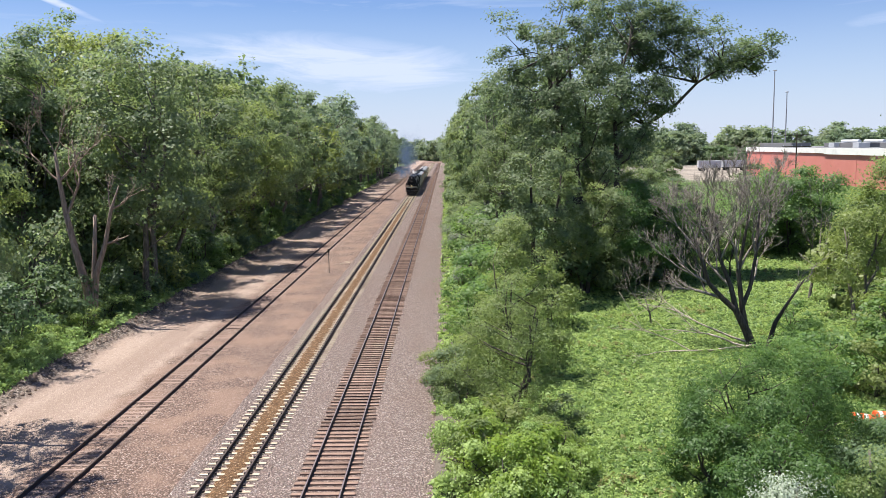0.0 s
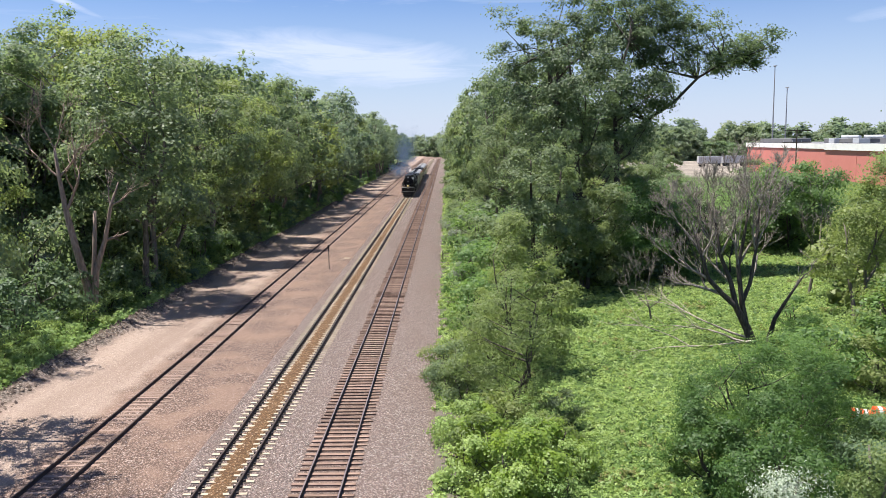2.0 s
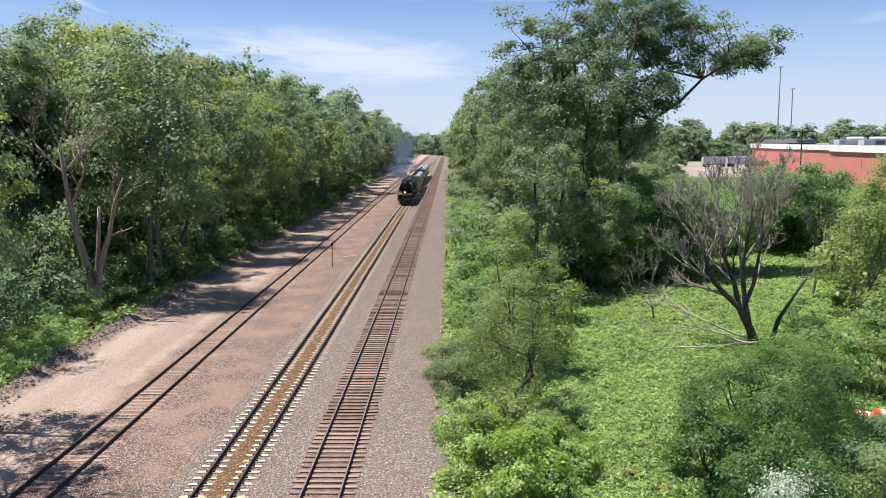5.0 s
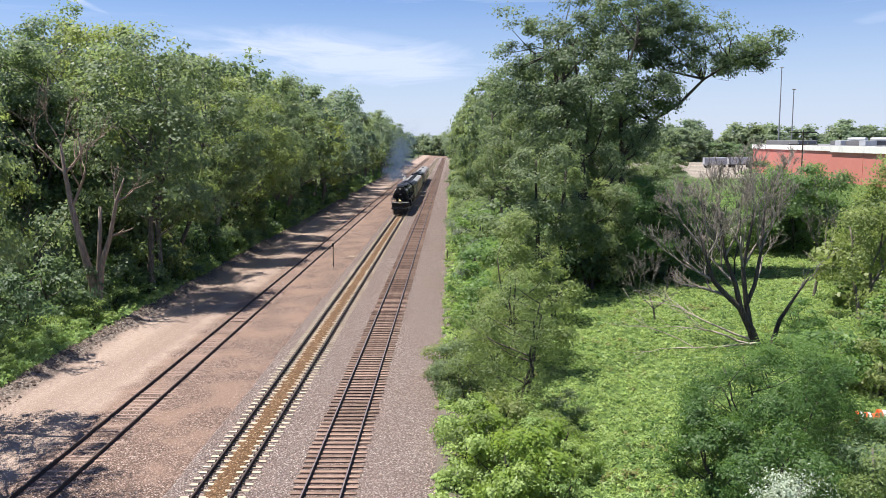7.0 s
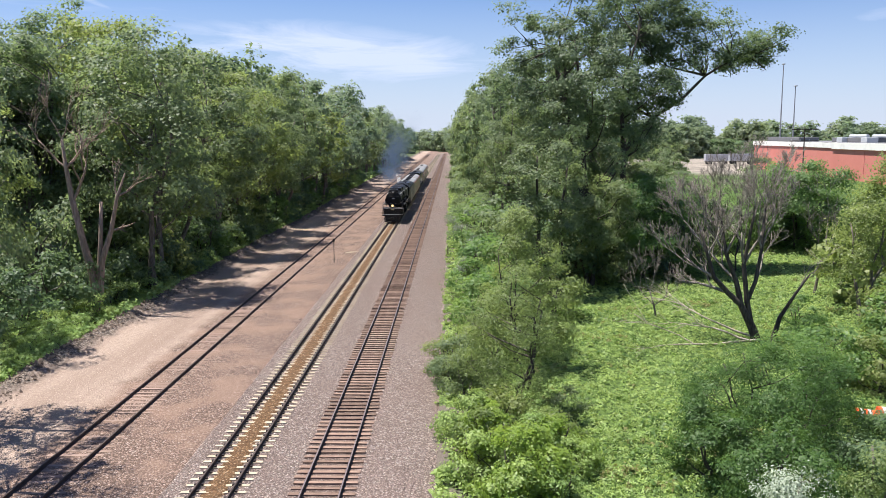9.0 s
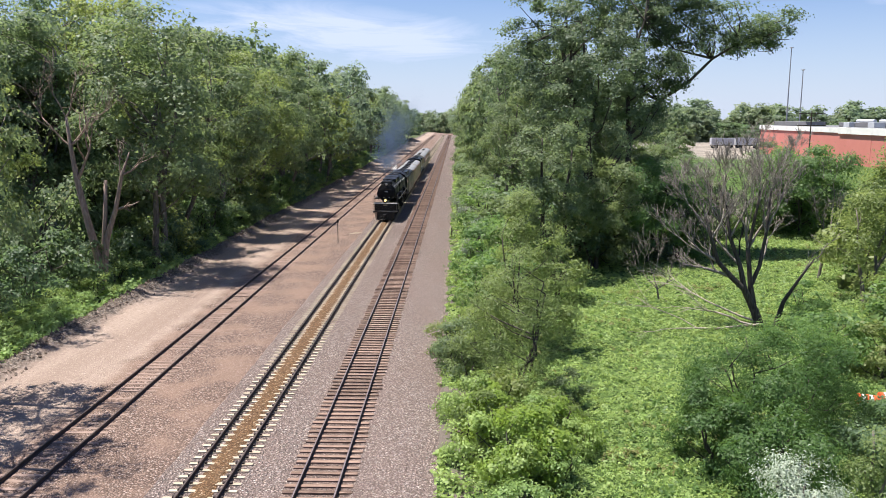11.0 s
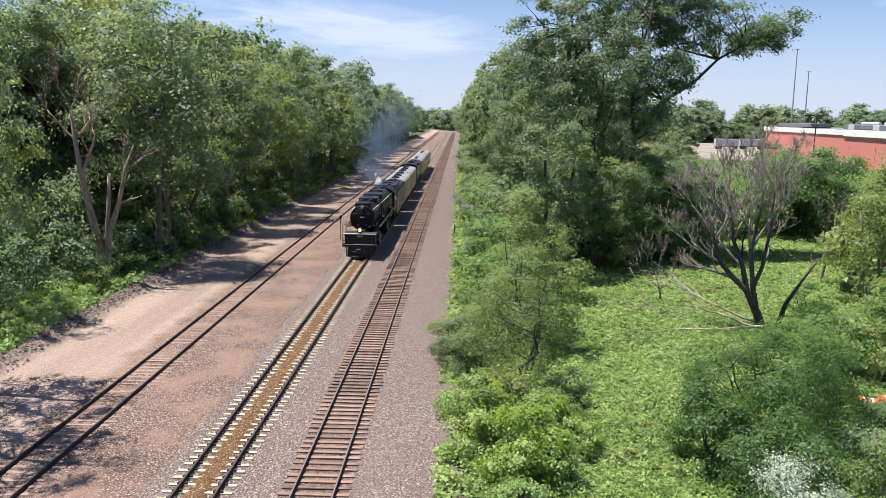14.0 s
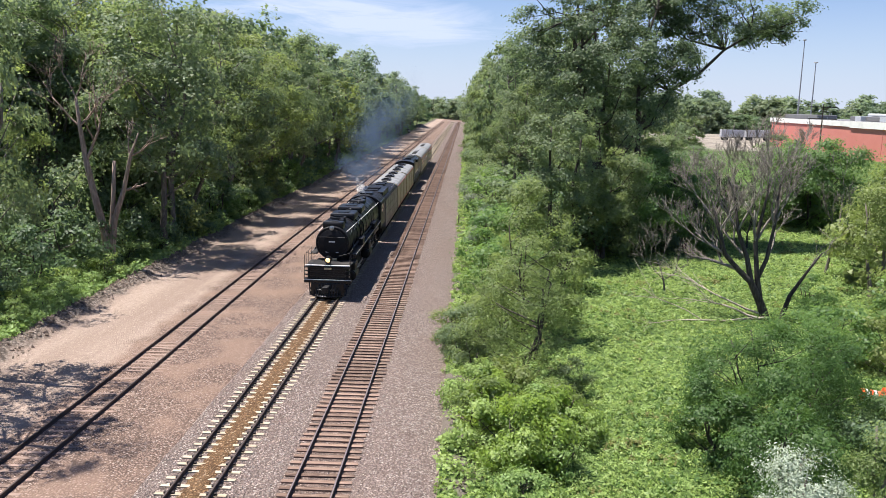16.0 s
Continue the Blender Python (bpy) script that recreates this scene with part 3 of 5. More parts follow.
def lamp_material(name, color, power):
    m = Nodes(name)
    m.bsdf.inputs["Emission Color"].default_value = (*color, 1)
    m.bsdf.inputs["Emission Strength"].default_value = power
    return m.done(color, 0.2)


P_LAMP = lamp_material("headlight_glow", (1.0, 0.72, 0.28), 0.9)
WHEELS = []        # wheel, its pose's y and z, radius
TRAIN = []         # thing, metres behind the pilot


def wheel_mesh(r, spokes, width=0.14, gauge=0.755):
    """One axle with two wheels; spokes or a plate, flange and tread."""
    bm = bmesh.new()
    rod(bm, (-gauge - 0.1, 0, 0), (gauge + 0.1, 0, 0), 0.09, 10)
    for s in (-1, 1):
        x0 = s * gauge
        lathe(bm, [(-width / 2, r * 0.86), (-width / 2, r), (width * 0.3, r), (width * 0.5, r * 0.86)], (x0, 0, 0), "x", 28)
        if spokes:
            lathe(bm, [(-0.08, 0.12), (-0.08, 0.24), (0.08, 0.24), (0.08, 0.12)], (x0, 0, 0), "x", 14)
            for k in range(spokes):
                a = 2 * math.pi * k / spokes
                d = Vector((0, math.cos(a), math.sin(a)))
                rod(bm, Vector((x0, 0, 0)) + d * 0.2, Vector((x0, 0, 0)) + d * r * 0.9, 0.055, 5)
            w = Vector((x0 + s * 0.05, 0, -r * 0.55))
            box(bm, w.x, w.y, w.z, 0.12, r * 0.8, r * 0.35)
    me = bpy.data.meshes.new("wheelset")
    bm.to_mesh(me)
    bm.free()
    me.materials.append(P_UNDER)
    return me


WHEEL_BIG, WHEEL_SMALL = wheel_mesh(0.864, 14), wheel_mesh(0.5, 0)


def add_wheels(owner, places, big=False):
    for y in places:
        r = 0.864 if big else 0.5
        ob = new("driving_wheelset" if big else "wheelset", WHEEL_BIG if big else WHEEL_SMALL)
        ob.parent = owner
        ob.matrix_basis = pose(0, y, r)
        WHEELS.append((ob, y, r))


def on_track(name, behind, label, category):
    ob = thing(name, pose(TRACK_M, START + behind, RAIL_TOP), label, category)
    TRAIN.append((ob, behind))
    return ob


def build_locomotive():
    eng = on_track("steam_locomotive", 0.0, "large black articulated steam locomotive with a lit headlight, running", "locomotive")
    # slatted pilot, curving back to the sides
    bm = bmesh.new()
    for k in range(15):
        u = -1 + 2 * k / 14
        x, back = u * 1.35, 0.75 * abs(u) ** 2.2
        rod(bm, (x * 0.92, 0.02 + back, 0.12), (x, 0.45 + back * 0.8, 0.95), 0.05, 6)
    for z, w in ((0.14, 0.92), (0.55, 0.96)):
        for k in range(10):
            a, b = -1 + 2 * k / 10, -1 + 2 * (k + 1) / 10
            f = z / 1.0 * 0.4
            rod(bm, (a * 1.35 * w, 0.04 + f + 0.75 * abs(a) ** 2.2, z), (b * 1.35 * w, 0.04 + f + 0.75 * abs(b) ** 2.2, z), 0.07, 6)
    part("pilot", bm, P_BLACK, eng, "black slatted pilot")
    bm = bmesh.new()
    box(bm, 0, 0.95, 0.62, 2.3, 0.9, 0.85, 0.06)
    part("pilot_shroud", bm, P_BLACK, eng)
    part("coupler", solid((0, 0.1, 0.75, 0.34, 0.9, 0.3), (0, -0.35, 0.75, 0.42, 0.3, 0.42), bevel=0.05), P_UNDER, eng)
    # front beam, step and cooling pipes box
    part("front_beam", solid((0, 0.75, 1.14, 3.25, 0.55, 0.2), bevel=0.03), P_BLACK, eng)
    # white strip that paints the sun's gleam along the beam's top
    part("beam_edge", solid((0, 0.52, 1.262, 3.3, 0.1, 0.04)), P_WHITE, eng, "beam edge in white for its sunlit top")
    bm = bmesh.new()
    box(bm, 0, 1.35, 1.68, 2.9, 1.1, 0.92, 0.12)
    for k in range(6):
        box(bm, 0, 0.78, 1.32 + k * 0.15, 2.5, 0.06, 0.05)
    part("front_casing", bm, P_BLACK, eng, "ribbed black casing over the front engine")
    part("front_deck", solid((0, 1.75, 2.2, 3.1, 2.2, 0.07), bevel=0.01), P_UNDER, eng)
    # white strip again, the sunlit rim of the deck put into paint
    part("deck_edge", solid((0, 0.70, 2.245, 3.14, 0.2, 0.05)), P_WHITE, eng, "front edge of the deck in white for its sunlit top")
    for s in (-1, 1):
        bm = bmesh.new()
        for k in range(4):
            box(bm, s * 1.42, 0.62, 1.35 + k * 0.26, 0.4, 0.28, 0.04)
        rod(bm, (s * 1.6, 0.5, 1.2), (s * 1.6, 0.55, 3.0), 0.02, 6)
        part("ladder", bm, P_UNDER, eng)
        bm = bmesh.new()
        for y in (0.66, 1.6, 2.6):
            rod(bm, (s * 1.5, y, 2.2), (s * 1.5, y, 3.15), 0.018, 6)
        rod(bm, (s * 1.5, 0.66, 3.15), (s * 1.5, 2.6, 3.15), 0.018, 6)
        rod(bm, (s * 1.5, 0.66, 3.15), (s * 0.8, 0.66, 2.95), 0.018, 6)
        part("handrail", bm, P_UNDER, eng)
    # headlight on its bracket
    bm = bmesh.new()
    lathe(bm, [(0.72, 0.17), (0.74, 0.25), (1.15, 0.24), (1.25, 0.1)], (0, 0, 2.62), "y", 20)
    box(bm, 0, 1.0, 2.32, 0.3, 0.3, 0.3)
    light = part("headlight", bm, P_BLACK, eng)
    bm = bmesh.new()
    lathe(bm, [(0.66, 0.05), (0.70, 0.15), (0.73, 0.17)], (0, 0, 2.62), "y", 20)
    part("headlight_lens", bm, P_LAMP, light, "glowing headlight lens")
    part("number_plate", solid((0, 2.48, 2.36, 0.7, 0.04, 0.16), (0, 0.70, 2.02, 0.5, 0.04, 0.14)), P_YELLOW, eng, "yellow number plate")
    # smokebox, boiler and firebox
    bm = bmesh.new()
    lathe(bm, [(2.50, 0.15), (2.52, 0.62), (2.62, 0.98), (2.66, 1.0), (2.66, 1.16), (2.72, 1.20), (7.0, 1.22), (7.05, 1.25)], (0, 0, 3.5), "y", 40)
    for k in range(16):
        a = 2 * math.pi * k / 16
        rod(bm, (1.08 * math.cos(a), 2.58, 3.5 + 1.08 * math.sin(a)), (1.08 * math.cos(a), 2.72, 3.5 + 1.08 * math.sin(a)), 0.035, 6)
    part("smokebox", bm, P_SOOT, eng, "dark graphite smokebox with a round door", smooth=False)
    part("smokebox_plate", solid((0, 2.49, 3.62, 0.42, 0.03, 0.09), (0, 2.56, 2.86, 0.9, 0.03, 0.05)), P_WHITE, eng, "small pale plate")
    bm = bmesh.new()
    rod(bm, (-0.95, 2.44, 3.95), (0.95, 2.44, 3.95), 0.02, 6)
    for s in (-0.95, 0.95):
        rod(bm, (s, 2.44, 3.95), (s * 0.95, 2.68, 3.9), 0.02, 6)
    part("door_rail", bm, P_UNDER, eng)
    bm = bmesh.new()
    lathe(bm, [(2.3, 0.05), (2.33, 0.16), (2.6, 0.15), (2.75, 0.1)], (0, 0, 4.62), "y", 14)
    part("top_lamp", bm, P_STEEL, eng)
    bm = bmesh.new()
    lathe(bm, [(7.05, 1.2), (7.1, 1.27), (12.0, 1.34), (18.2, 1.36), (21.3, 1.36), (21.4, 1.2)], (0, 0, 3.47), "y", 40)
    for y in (8.3, 10.1, 11.9, 13.7, 15.5, 17.3):
        lathe(bm, [(y, 1.3), (y, 1.385), (y + 0.09, 1.385), (y + 0.09, 1.3)], (0, 0, 3.47), "y", 40)
    box(bm, 0, 19.6, 2.5, 2.75, 4.0, 1.7, 0.1)
    part("boiler", bm, P_BLACK, eng, "glossy black boiler with bands")
    # stack casing, sand domes, fittings along the top
    bm = bmesh.new()
    for y in (4.3, 5.5):
        lathe(bm, [(4.55, 0.62), (4.95, 0.55), (5.02, 0.60), (5.02, 0.45), (4.7, 0.42)], (0, y, 0), "z", 22)
    part("smokestack", bm, P_SOOT, eng, "low double smokestack")
    for y, ly, w, name in ((3.4, 0.9, 1.5, "front_shield"), (8.6, 2.3, 1.9, "sand_dome"), (12.8, 2.5, 2.0, "sand_dome"), (17.0, 1.2, 1.3, "turret_cover")):
        bm = bmesh.new()
        box(bm, 0, y, 4.72, w, ly, 0.55, 0.14)
        box(bm, 0, y, 5.0, w * 0.45, ly * 0.4, 0.1, 0.03)
        part(name, bm, P_BLACK, eng)
    for x, y in ((0.2, 10.6), (-0.25, 14.9), (0.25, 15.4), (-0.1, 18.4), (0.3, 19.0)):
        bm = bmesh.new()
        lathe(bm, [(4.7, 0.17), (4.95, 0.15), (5.02, 0.06)], (x, y, 0), "z", 10)
        part("safety_valve", bm, P_SOOT, eng)
    # running boards with stairs, pipes and rails
    for s in (-1, 1):
        bm = bmesh.new()
        box(bm, s * 1.42, 11.9, 2.62, 0.5, 17.4, 0.06)
        part("running_board", bm, P_UNDER, eng)
        part("board_edge", solid((s * 1.675, 11.9, 2.64, 0.02, 17.4, 0.07)), P_STEEL, eng, "pale running board edge")
        bm = bmesh.new()
        rod(bm, (s * 1.0, 2.75, 4.32), (s * 1.36, 21.0, 4.25), 0.025, 6)
        for y in range(4, 21, 2):
            rod(bm, (s * 1.12, y, 3.95), (s * 1.22, y, 4.3), 0.015, 5)
        part("handrail", bm, P_WHITE, eng, "bright grab rail")
        bm = bmesh.new()
        rod(bm, (s * 1.32, 3.2, 3.0), (s * 1.4, 20.5, 2.9), 0.07, 8)
        rod(bm, (s * 1.4, 6.5, 2.25), (s * 1.4, 20.5, 2.2), 0.09, 8)
        rod(bm, (s * 1.3, 9.0, 3.4), (s * 1.25, 9.0, 4.4), 0.05, 8)
        rod(bm, (s * 1.36, 13.5, 2.7), (s * 1.15, 14.5, 4.3), 0.06, 8)
        rod(bm, (s * 1.3, 4.2, 2.6), (s * 1.0, 6.0, 4.2), 0.08, 8)
        box(bm, s * 1.48, 7.6, 2.92, 0.42, 1.4, 0.55, 0.06)
        box(bm, s * 1.48, 16.2, 2.92, 0.42, 2.0, 0.5, 0.06)
        part("pipework", bm, P_SOOT, eng)
        for y in (4.6, 13.6):
            bm = bmesh.new()
            lathe(bm, [(y - 0.85, 0.25), (y - 0.8, 0.4), (y + 0.8, 0.4), (y + 0.85, 0.25)], (s * 1.18, 0, 0.95), "y", 20)
            box(bm, s * 1.2, y, 1.6, 0.62, 1.5, 0.6, 0.12)
            part("cylinder", bm, P_BLACK, eng)
        for y0, y1, y2 in ((5.3, 6.7, 12.3), (14.4, 15.2, 20.8)):
            bm = bmesh.new()
            box(bm, s * 1.02, (y1 + y2) / 2, 0.62, 0.07, y2 - y1, 0.16)
            rod(bm, (s * 1.16, y0, 0.98), (s * 1.16, (y1 + y2) / 2, 0.62), 0.06, 6)
            part("side_rod", bm, P_STEEL, eng, "steel side rod")
    part("engine_frame", solid((0, 12.5, 1.15, 1.15, 22.5, 0.75), bevel=0.03), P_UNDER, eng)
    add_wheels(eng, (2.3, 3.7))
    add_wheels(eng, (6.7, 8.55, 10.4, 12.25, 15.2, 17.05, 18.9, 20.75), True)
    add_wheels(eng, (22.4, 24.2))
    # cab
    bm = bmesh.new()
    box(bm, 0, 23.3, 3.1, 3.2, 3.8, 2.4, 0.08)
    part("cab", bm, P_BLACK, eng)
    bm = bmesh.new()
    lathe(bm, [(21.2, 1.0), (21.2, 1.72), (25.5, 1.72), (25.5, 1.0)], (0, 0, 3.72), "y", 36, 0.68)
    bmesh.ops.bisect_plane(bm, geom=bm.verts[:] + bm.edges[:] + bm.faces[:], plane_co=(0, 0, 4.0), plane_no=(0, 0, -1), clear_outer=True)
    part("cab_roof", bm, P_SOOT, eng, "curved dark grey cab roof")
    part("roof_hatch", solid((0, 23.2, 4.93, 1.2, 1.5, 0.1), bevel=0.03), P_BLACK, eng)
    for s in (-1, 1):
        for y in (22.6, 23.7):
            part("cab_window", solid((s * 1.605, y, 3.6, 0.03, 0.85, 0.75)), P_WINDOW, eng)
    return eng


def hull(y0, y1, half, low, side, top, steps=7):
    """A body with straight sides and a rounded roof, closed at its ends."""
    prof = [(half, low), (half, side)]
    for k in range(1, steps):
        a = math.pi * k / steps
        prof.append((half * math.cos(a), side + (top - side) * math.sin(a)))
    prof += [(-half, side), (-half, low)]
    bm = bmesh.new()
    rows = [[bm.verts.new((x, y, z)) for x, z in prof] for y in (y0, y1)]
    n = len(prof)
    for k in range(n):
        f = bm.faces.new((rows[0][k], rows[0][(k + 1) % n], rows[1][(k + 1) % n], rows[1][k]))
        f.material_index = 1 if 1 <= k <= n - 3 else 0
    bm.faces.new(rows[0]), bm.faces.new(rows[1])
    bmesh.ops.recalc_face_normals(bm, faces=bm.faces)
    edges = [e for e in bm.edges if len(e.link_faces) == 2 and e.calc_face_angle() > 1.0]
    bmesh.ops.bevel(bm, geom=edges, offset=0.05, segments=2, affect="EDGES")
    return bm


def gear(owner, trucks, length):
    for c in trucks:
        bm = bmesh.new()
        for s in (-1, 1):
            box(bm, s * 1.02, c, 0.62, 0.14, 2.7, 0.34, 0.04)
            for y in (-0.9, 0.9):
                box(bm, s * 1.1, c + y, 0.5, 0.2, 0.4, 0.36, 0.04)
            rod(bm, (s * 1.12, c - 0.25, 0.5), (s * 1.12, c - 0.25, 0.95), 0.12, 8)
            rod(bm, (s * 1.12, c + 0.25, 0.5), (s * 1.12, c + 0.25, 0.95), 0.12, 8)
        box(bm, 0, c, 0.75, 1.9, 0.6, 0.3)
        part("truck_frame", bm, P_UNDER, owner)
        add_wheels(owner, (c - 0.9, c + 0.9))
    part("underframe", solid((0, length / 2, 1.02, 2.6, length - 0.4, 0.22)), P_UNDER, owner)
    for y in (-0.28, length + 0.28):
        part("coupler", solid((0, y, 0.9, 0.3, 0.7, 0.28), bevel=0.04), P_UNDER, owner)


def build_tender():
    t = on_track("tender", 26.0, "dark grey fourteen-wheeled tender coupled behind the engine", "tender")
    part("tank", hull(0.2, 14.0, 1.6, 1.15, 3.9, 4.35), [P_TENDER, P_SOOT], t, "dark grey riveted tank with a rounded top")
    bm = bmesh.new()
    box(bm, 0, 3.6, 4.35, 2.5, 5.6, 0.6, 0.1)
    part("oil_bunker", bm, P_BLACK, t)
    for y in (1.9, 4.2):
        part("bunker_hatch", solid((0, y, 4.7, 1.3, 1.2, 0.14), bevel=0.04), P_SOOT, t)
    for y in (8.2, 10.4, 12.4):
        part("filler_hatch", solid((0, y, 4.4, 1.0, 0.9, 0.26), bevel=0.05), P_BLACK, t)
    bm = bmesh.new()
    for s in (-1, 1):
        for z in (1.5, 2.3, 3.1, 3.8):
            for k in range(46):
                box(bm, s * 1.605, 0.4 + k * 0.295, z, 0.02, 0.03, 0.03)
    tagged(part("rivets", bm, P_TENDER, t), kind="stuff")
    bm = bmesh.new()
    for s in (-1, 1):
        rod(bm, (s * 1.5, 7.2, 4.5), (s * 1.5, 13.6, 4.5), 0.02, 6)
        rod(bm, (s * 1.66, 14.0, 1.2), (s * 1.66, 14.0, 4.2), 0.025, 6)
    part("handrail", bm, P_STEEL, t)
    bm = bmesh.new()
    for s in (-1, 1):
        box(bm, s * 1.1, 7.0, 0.75, 0.16, 12.6, 0.4, 0.04)
    part("side_frame", bm, P_UNDER, t)
    add_wheels(t, (1.4, 3.2, 5.6, 7.3, 9.0, 10.7, 12.4))


def build_water_car(behind):
    t = on_track("water_car", behind, "yellow water tender car with a grey roof and dark hatches", "railway car")
    ln = 14.6
    part("body", hull(0.2, ln, 1.56, 1.1, 3.85, 4.3), [P_YELLOW, P_GREYTOP], t, "yellow body, dusty grey roof")
    for s in (-1, 1):
        part("stripe", solid((s * 1.575, ln / 2, 3.8, 0.02, ln - 0.4, 0.09), (s * 1.575, ln / 2, 1.25, 0.02, ln - 0.4, 0.09)), P_RED, t, "thin red stripe")
        for y in (0.25, 4.9, 9.6, ln - 0.1):
            part("side_post", solid((s * 1.575, y, 2.5, 0.035, 0.14, 2.6)), P_YELLOW, t)
    for y in (2.6, 7.2, 11.8):
        part("roof_hatch", solid((0, y, 4.34, 1.1, 1.3, 0.2), (0, y, 4.48, 0.6, 0.7, 0.16), bevel=0.05), P_BLACK, t)
    part("roof_walk", solid((0.0, ln / 2, 4.33, 0.5, ln - 0.6, 0.05)), P_UNDER, t)
    gear(t, (2.2, ln - 2.0), ln)


def build_diesel():
    t = on_track("diesel_locomotive", 71.4, "dark-roofed yellow diesel locomotive coupled in the train", "locomotive")
    ln = 21.6
    part("frame", solid((0, ln / 2, 1.35, 3.05, ln - 0.4, 0.3), bevel=0.04), P_UNDER, t)
    part("hood", hull(4.6, ln - 1.0, 0.95, 1.5, 3.9, 4.3), [P_YELLOW, P_BLACK], t, "yellow hood with a black roof")
    part("cab", hull(1.9, 4.6, 1.5, 1.5, 4.0, 4.55), [P_BLACK, P_BLACK], t, "black-faced cab")
    part("nose", hull(0.5, 1.95, 0.95, 1.5, 2.7, 3.0), [P_YELLOW, P_GREYTOP], t)
    part("windscreen", solid((-0.5, 1.88, 3.6, 0.75, 0.04, 0.6), (0.5, 1.88, 3.6, 0.75, 0.04, 0.6)), P_WINDOW, t)
    for y, r in ((7.0, 0.5), (9.5, 0.55), (14.2, 0.62), (16.2, 0.62), (18.0, 0.6)):
        bm = bmesh.new()
        lathe(bm, [(4.2, r), (4.5, r), (4.5, r * 0.8), (4.4, r * 0.78)], (0, y, 0), "z", 20)
        part("roof_fan", bm, P_GREYTOP if y > 10 else P_BLACK, t)
    part("radiator_flare", solid((0, 16.2, 3.75, 2.7, 4.6, 0.5), bevel=0.15), P_BLACK, t)
    for s in (-1, 1):
        bm = bmesh.new()
        for k in range(9):
            rod(bm, (s * 1.48, 5.0 + k * 1.7, 1.5), (s * 1.48, 5.0 + k * 1.7, 2.5), 0.018, 5)
        rod(bm, (s * 1.48, 5.0, 2.5), (s * 1.48, 18.6, 2.5), 0.018, 5)
        part("handrail", bm, P_WHITE, t)
    part("fuel_tank", solid((0, ln / 2, 0.75, 2.6, 5.0, 0.8), bevel=0.15), P_UNDER, t)
    for c in (3.6, ln - 3.6):
        part("truck_frame", solid((-1.08, c, 0.66, 0.2, 4.2, 0.4), (1.08, c, 0.66, 0.2, 4.2, 0.4), bevel=0.06), P_UNDER, t)
        add_wheels(t, (c - 1.8, c, c + 1.8))


def build_coach(behind, ln):
    t = on_track("passenger_coach", behind, "yellow passenger coach with a light grey roof", "railway car")
    part("body", hull(0.1, ln, 1.52, 1.0, 3.5, 4.25), [P_YELLOW, P_GREYTOP], t, "yellow sides and arched grey roof")
    for s in (-1, 1):
        for k in range(int((ln - 5) / 2.05)):
            win = part("window", solid((s * 1.53, 3.2 + k * 2.05, 2.75, 0.03, 1.3, 0.75), bevel=0.01), P_WINDOW, t)
        for y in (1.1, ln - 1.0):
            part("door", solid((s * 1.53, y, 2.2, 0.03, 0.8, 2.1), bevel=0.01), P_TENDER, t)
        part("stripe", solid((s * 1.53, ln / 2, 3.45, 0.02, ln - 0.3, 0.08)), P_RED, t)
    for y in (3.5, 7.0, 10.5, 13.0):
        part("roof_vent", solid((0, y, 4.28, 0.7, 1.0, 0.2), bevel=0.05), P_UNDER if y < 10 else P_GREYTOP, t)
    gear(t, (3.2, ln - 3.2), ln)


build_locomotive()
build_tender()
build_water_car(40.8)
build_water_car(56.0)
build_diesel()
build_coach(93.6, 25.5)
build_coach(119.8, 19.0)


# ---- smoke and steam: loose flecks in puffs that drift with the train ----
def smoke_material(name, color):
    m = Nodes(name)
    tr = m.put("ShaderNodeBsdfTranslucent", Color=(*color, 1))
    m.done(color, 1.0, 0.0, 0.0)
    mixs = m.put("ShaderNodeMixShader", Fac=0.5)
    m.l.new(m.bsdf.outputs[0], mixs.inputs[1])
    m.l.new(tr.outputs[0], mixs.inputs[2])
    m.l.new(mixs.outputs[0], m.out.inputs["Surface"])
    return m.mat


S_BLUE, S_WHITE = smoke_material("oil_smoke", (0.13, 0.185, 0.28)), smoke_material("steam", (0.9, 0.9, 0.9))
PUFFS = []      # object, metres behind the pilot, x, z


def build_puff(name, seed, behind, x, z, size, count, fleck, material, label):
    rng = np.random.default_rng(seed)
    pos = rng.normal(0, 0.36, (count, 3))
    cores = rng.normal(0, 0.42, (14, 3))
    pick = cores[rng.integers(0, 14, count)]
    pos = np.where(rng.random((count, 1)) < 0.6, pick + pos * 0.6, pos * 1.25) * np.array(size)
    me = leaf_mesh(name, pos, np.zeros((count, 3)), fleck, rng, 0.9, 0.0)
    ob = mesh_part(name, me, material, None, m=pose(x, START + behind, z))
    tagged(ob, label, "smoke", "drifting smoke of the engine" if material is S_BLUE else "", "stuff")
    PUFFS.append((ob, behind, x, z))


for k, (behind, x, z, size, count) in enumerate((
        (54, -14.0, 5.0, (2.6, 9, 2.2), 24000), (70, -14.2, 7.6, (3.0, 11, 3.4), 38000), (88, -14.6, 10.0, (3.4, 13, 4.2), 34000),
        (110, -15.0, 11.8, (4.5, 16, 5), 24000), (136, -15.0, 13.0, (5, 20, 6), 14000))):
    build_puff("smoke_puff", 40 + k, behind, x, z, size, count, 0.047, S_BLUE, "thin bluish smoke drifting beside the train")
build_puff("steam_puff", 51, 20.5, TRACK_M - 0.2, 5.9, (0.38, 0.9, 0.6), 1800, 0.035, S_WHITE, "white steam leaking above the firebox")


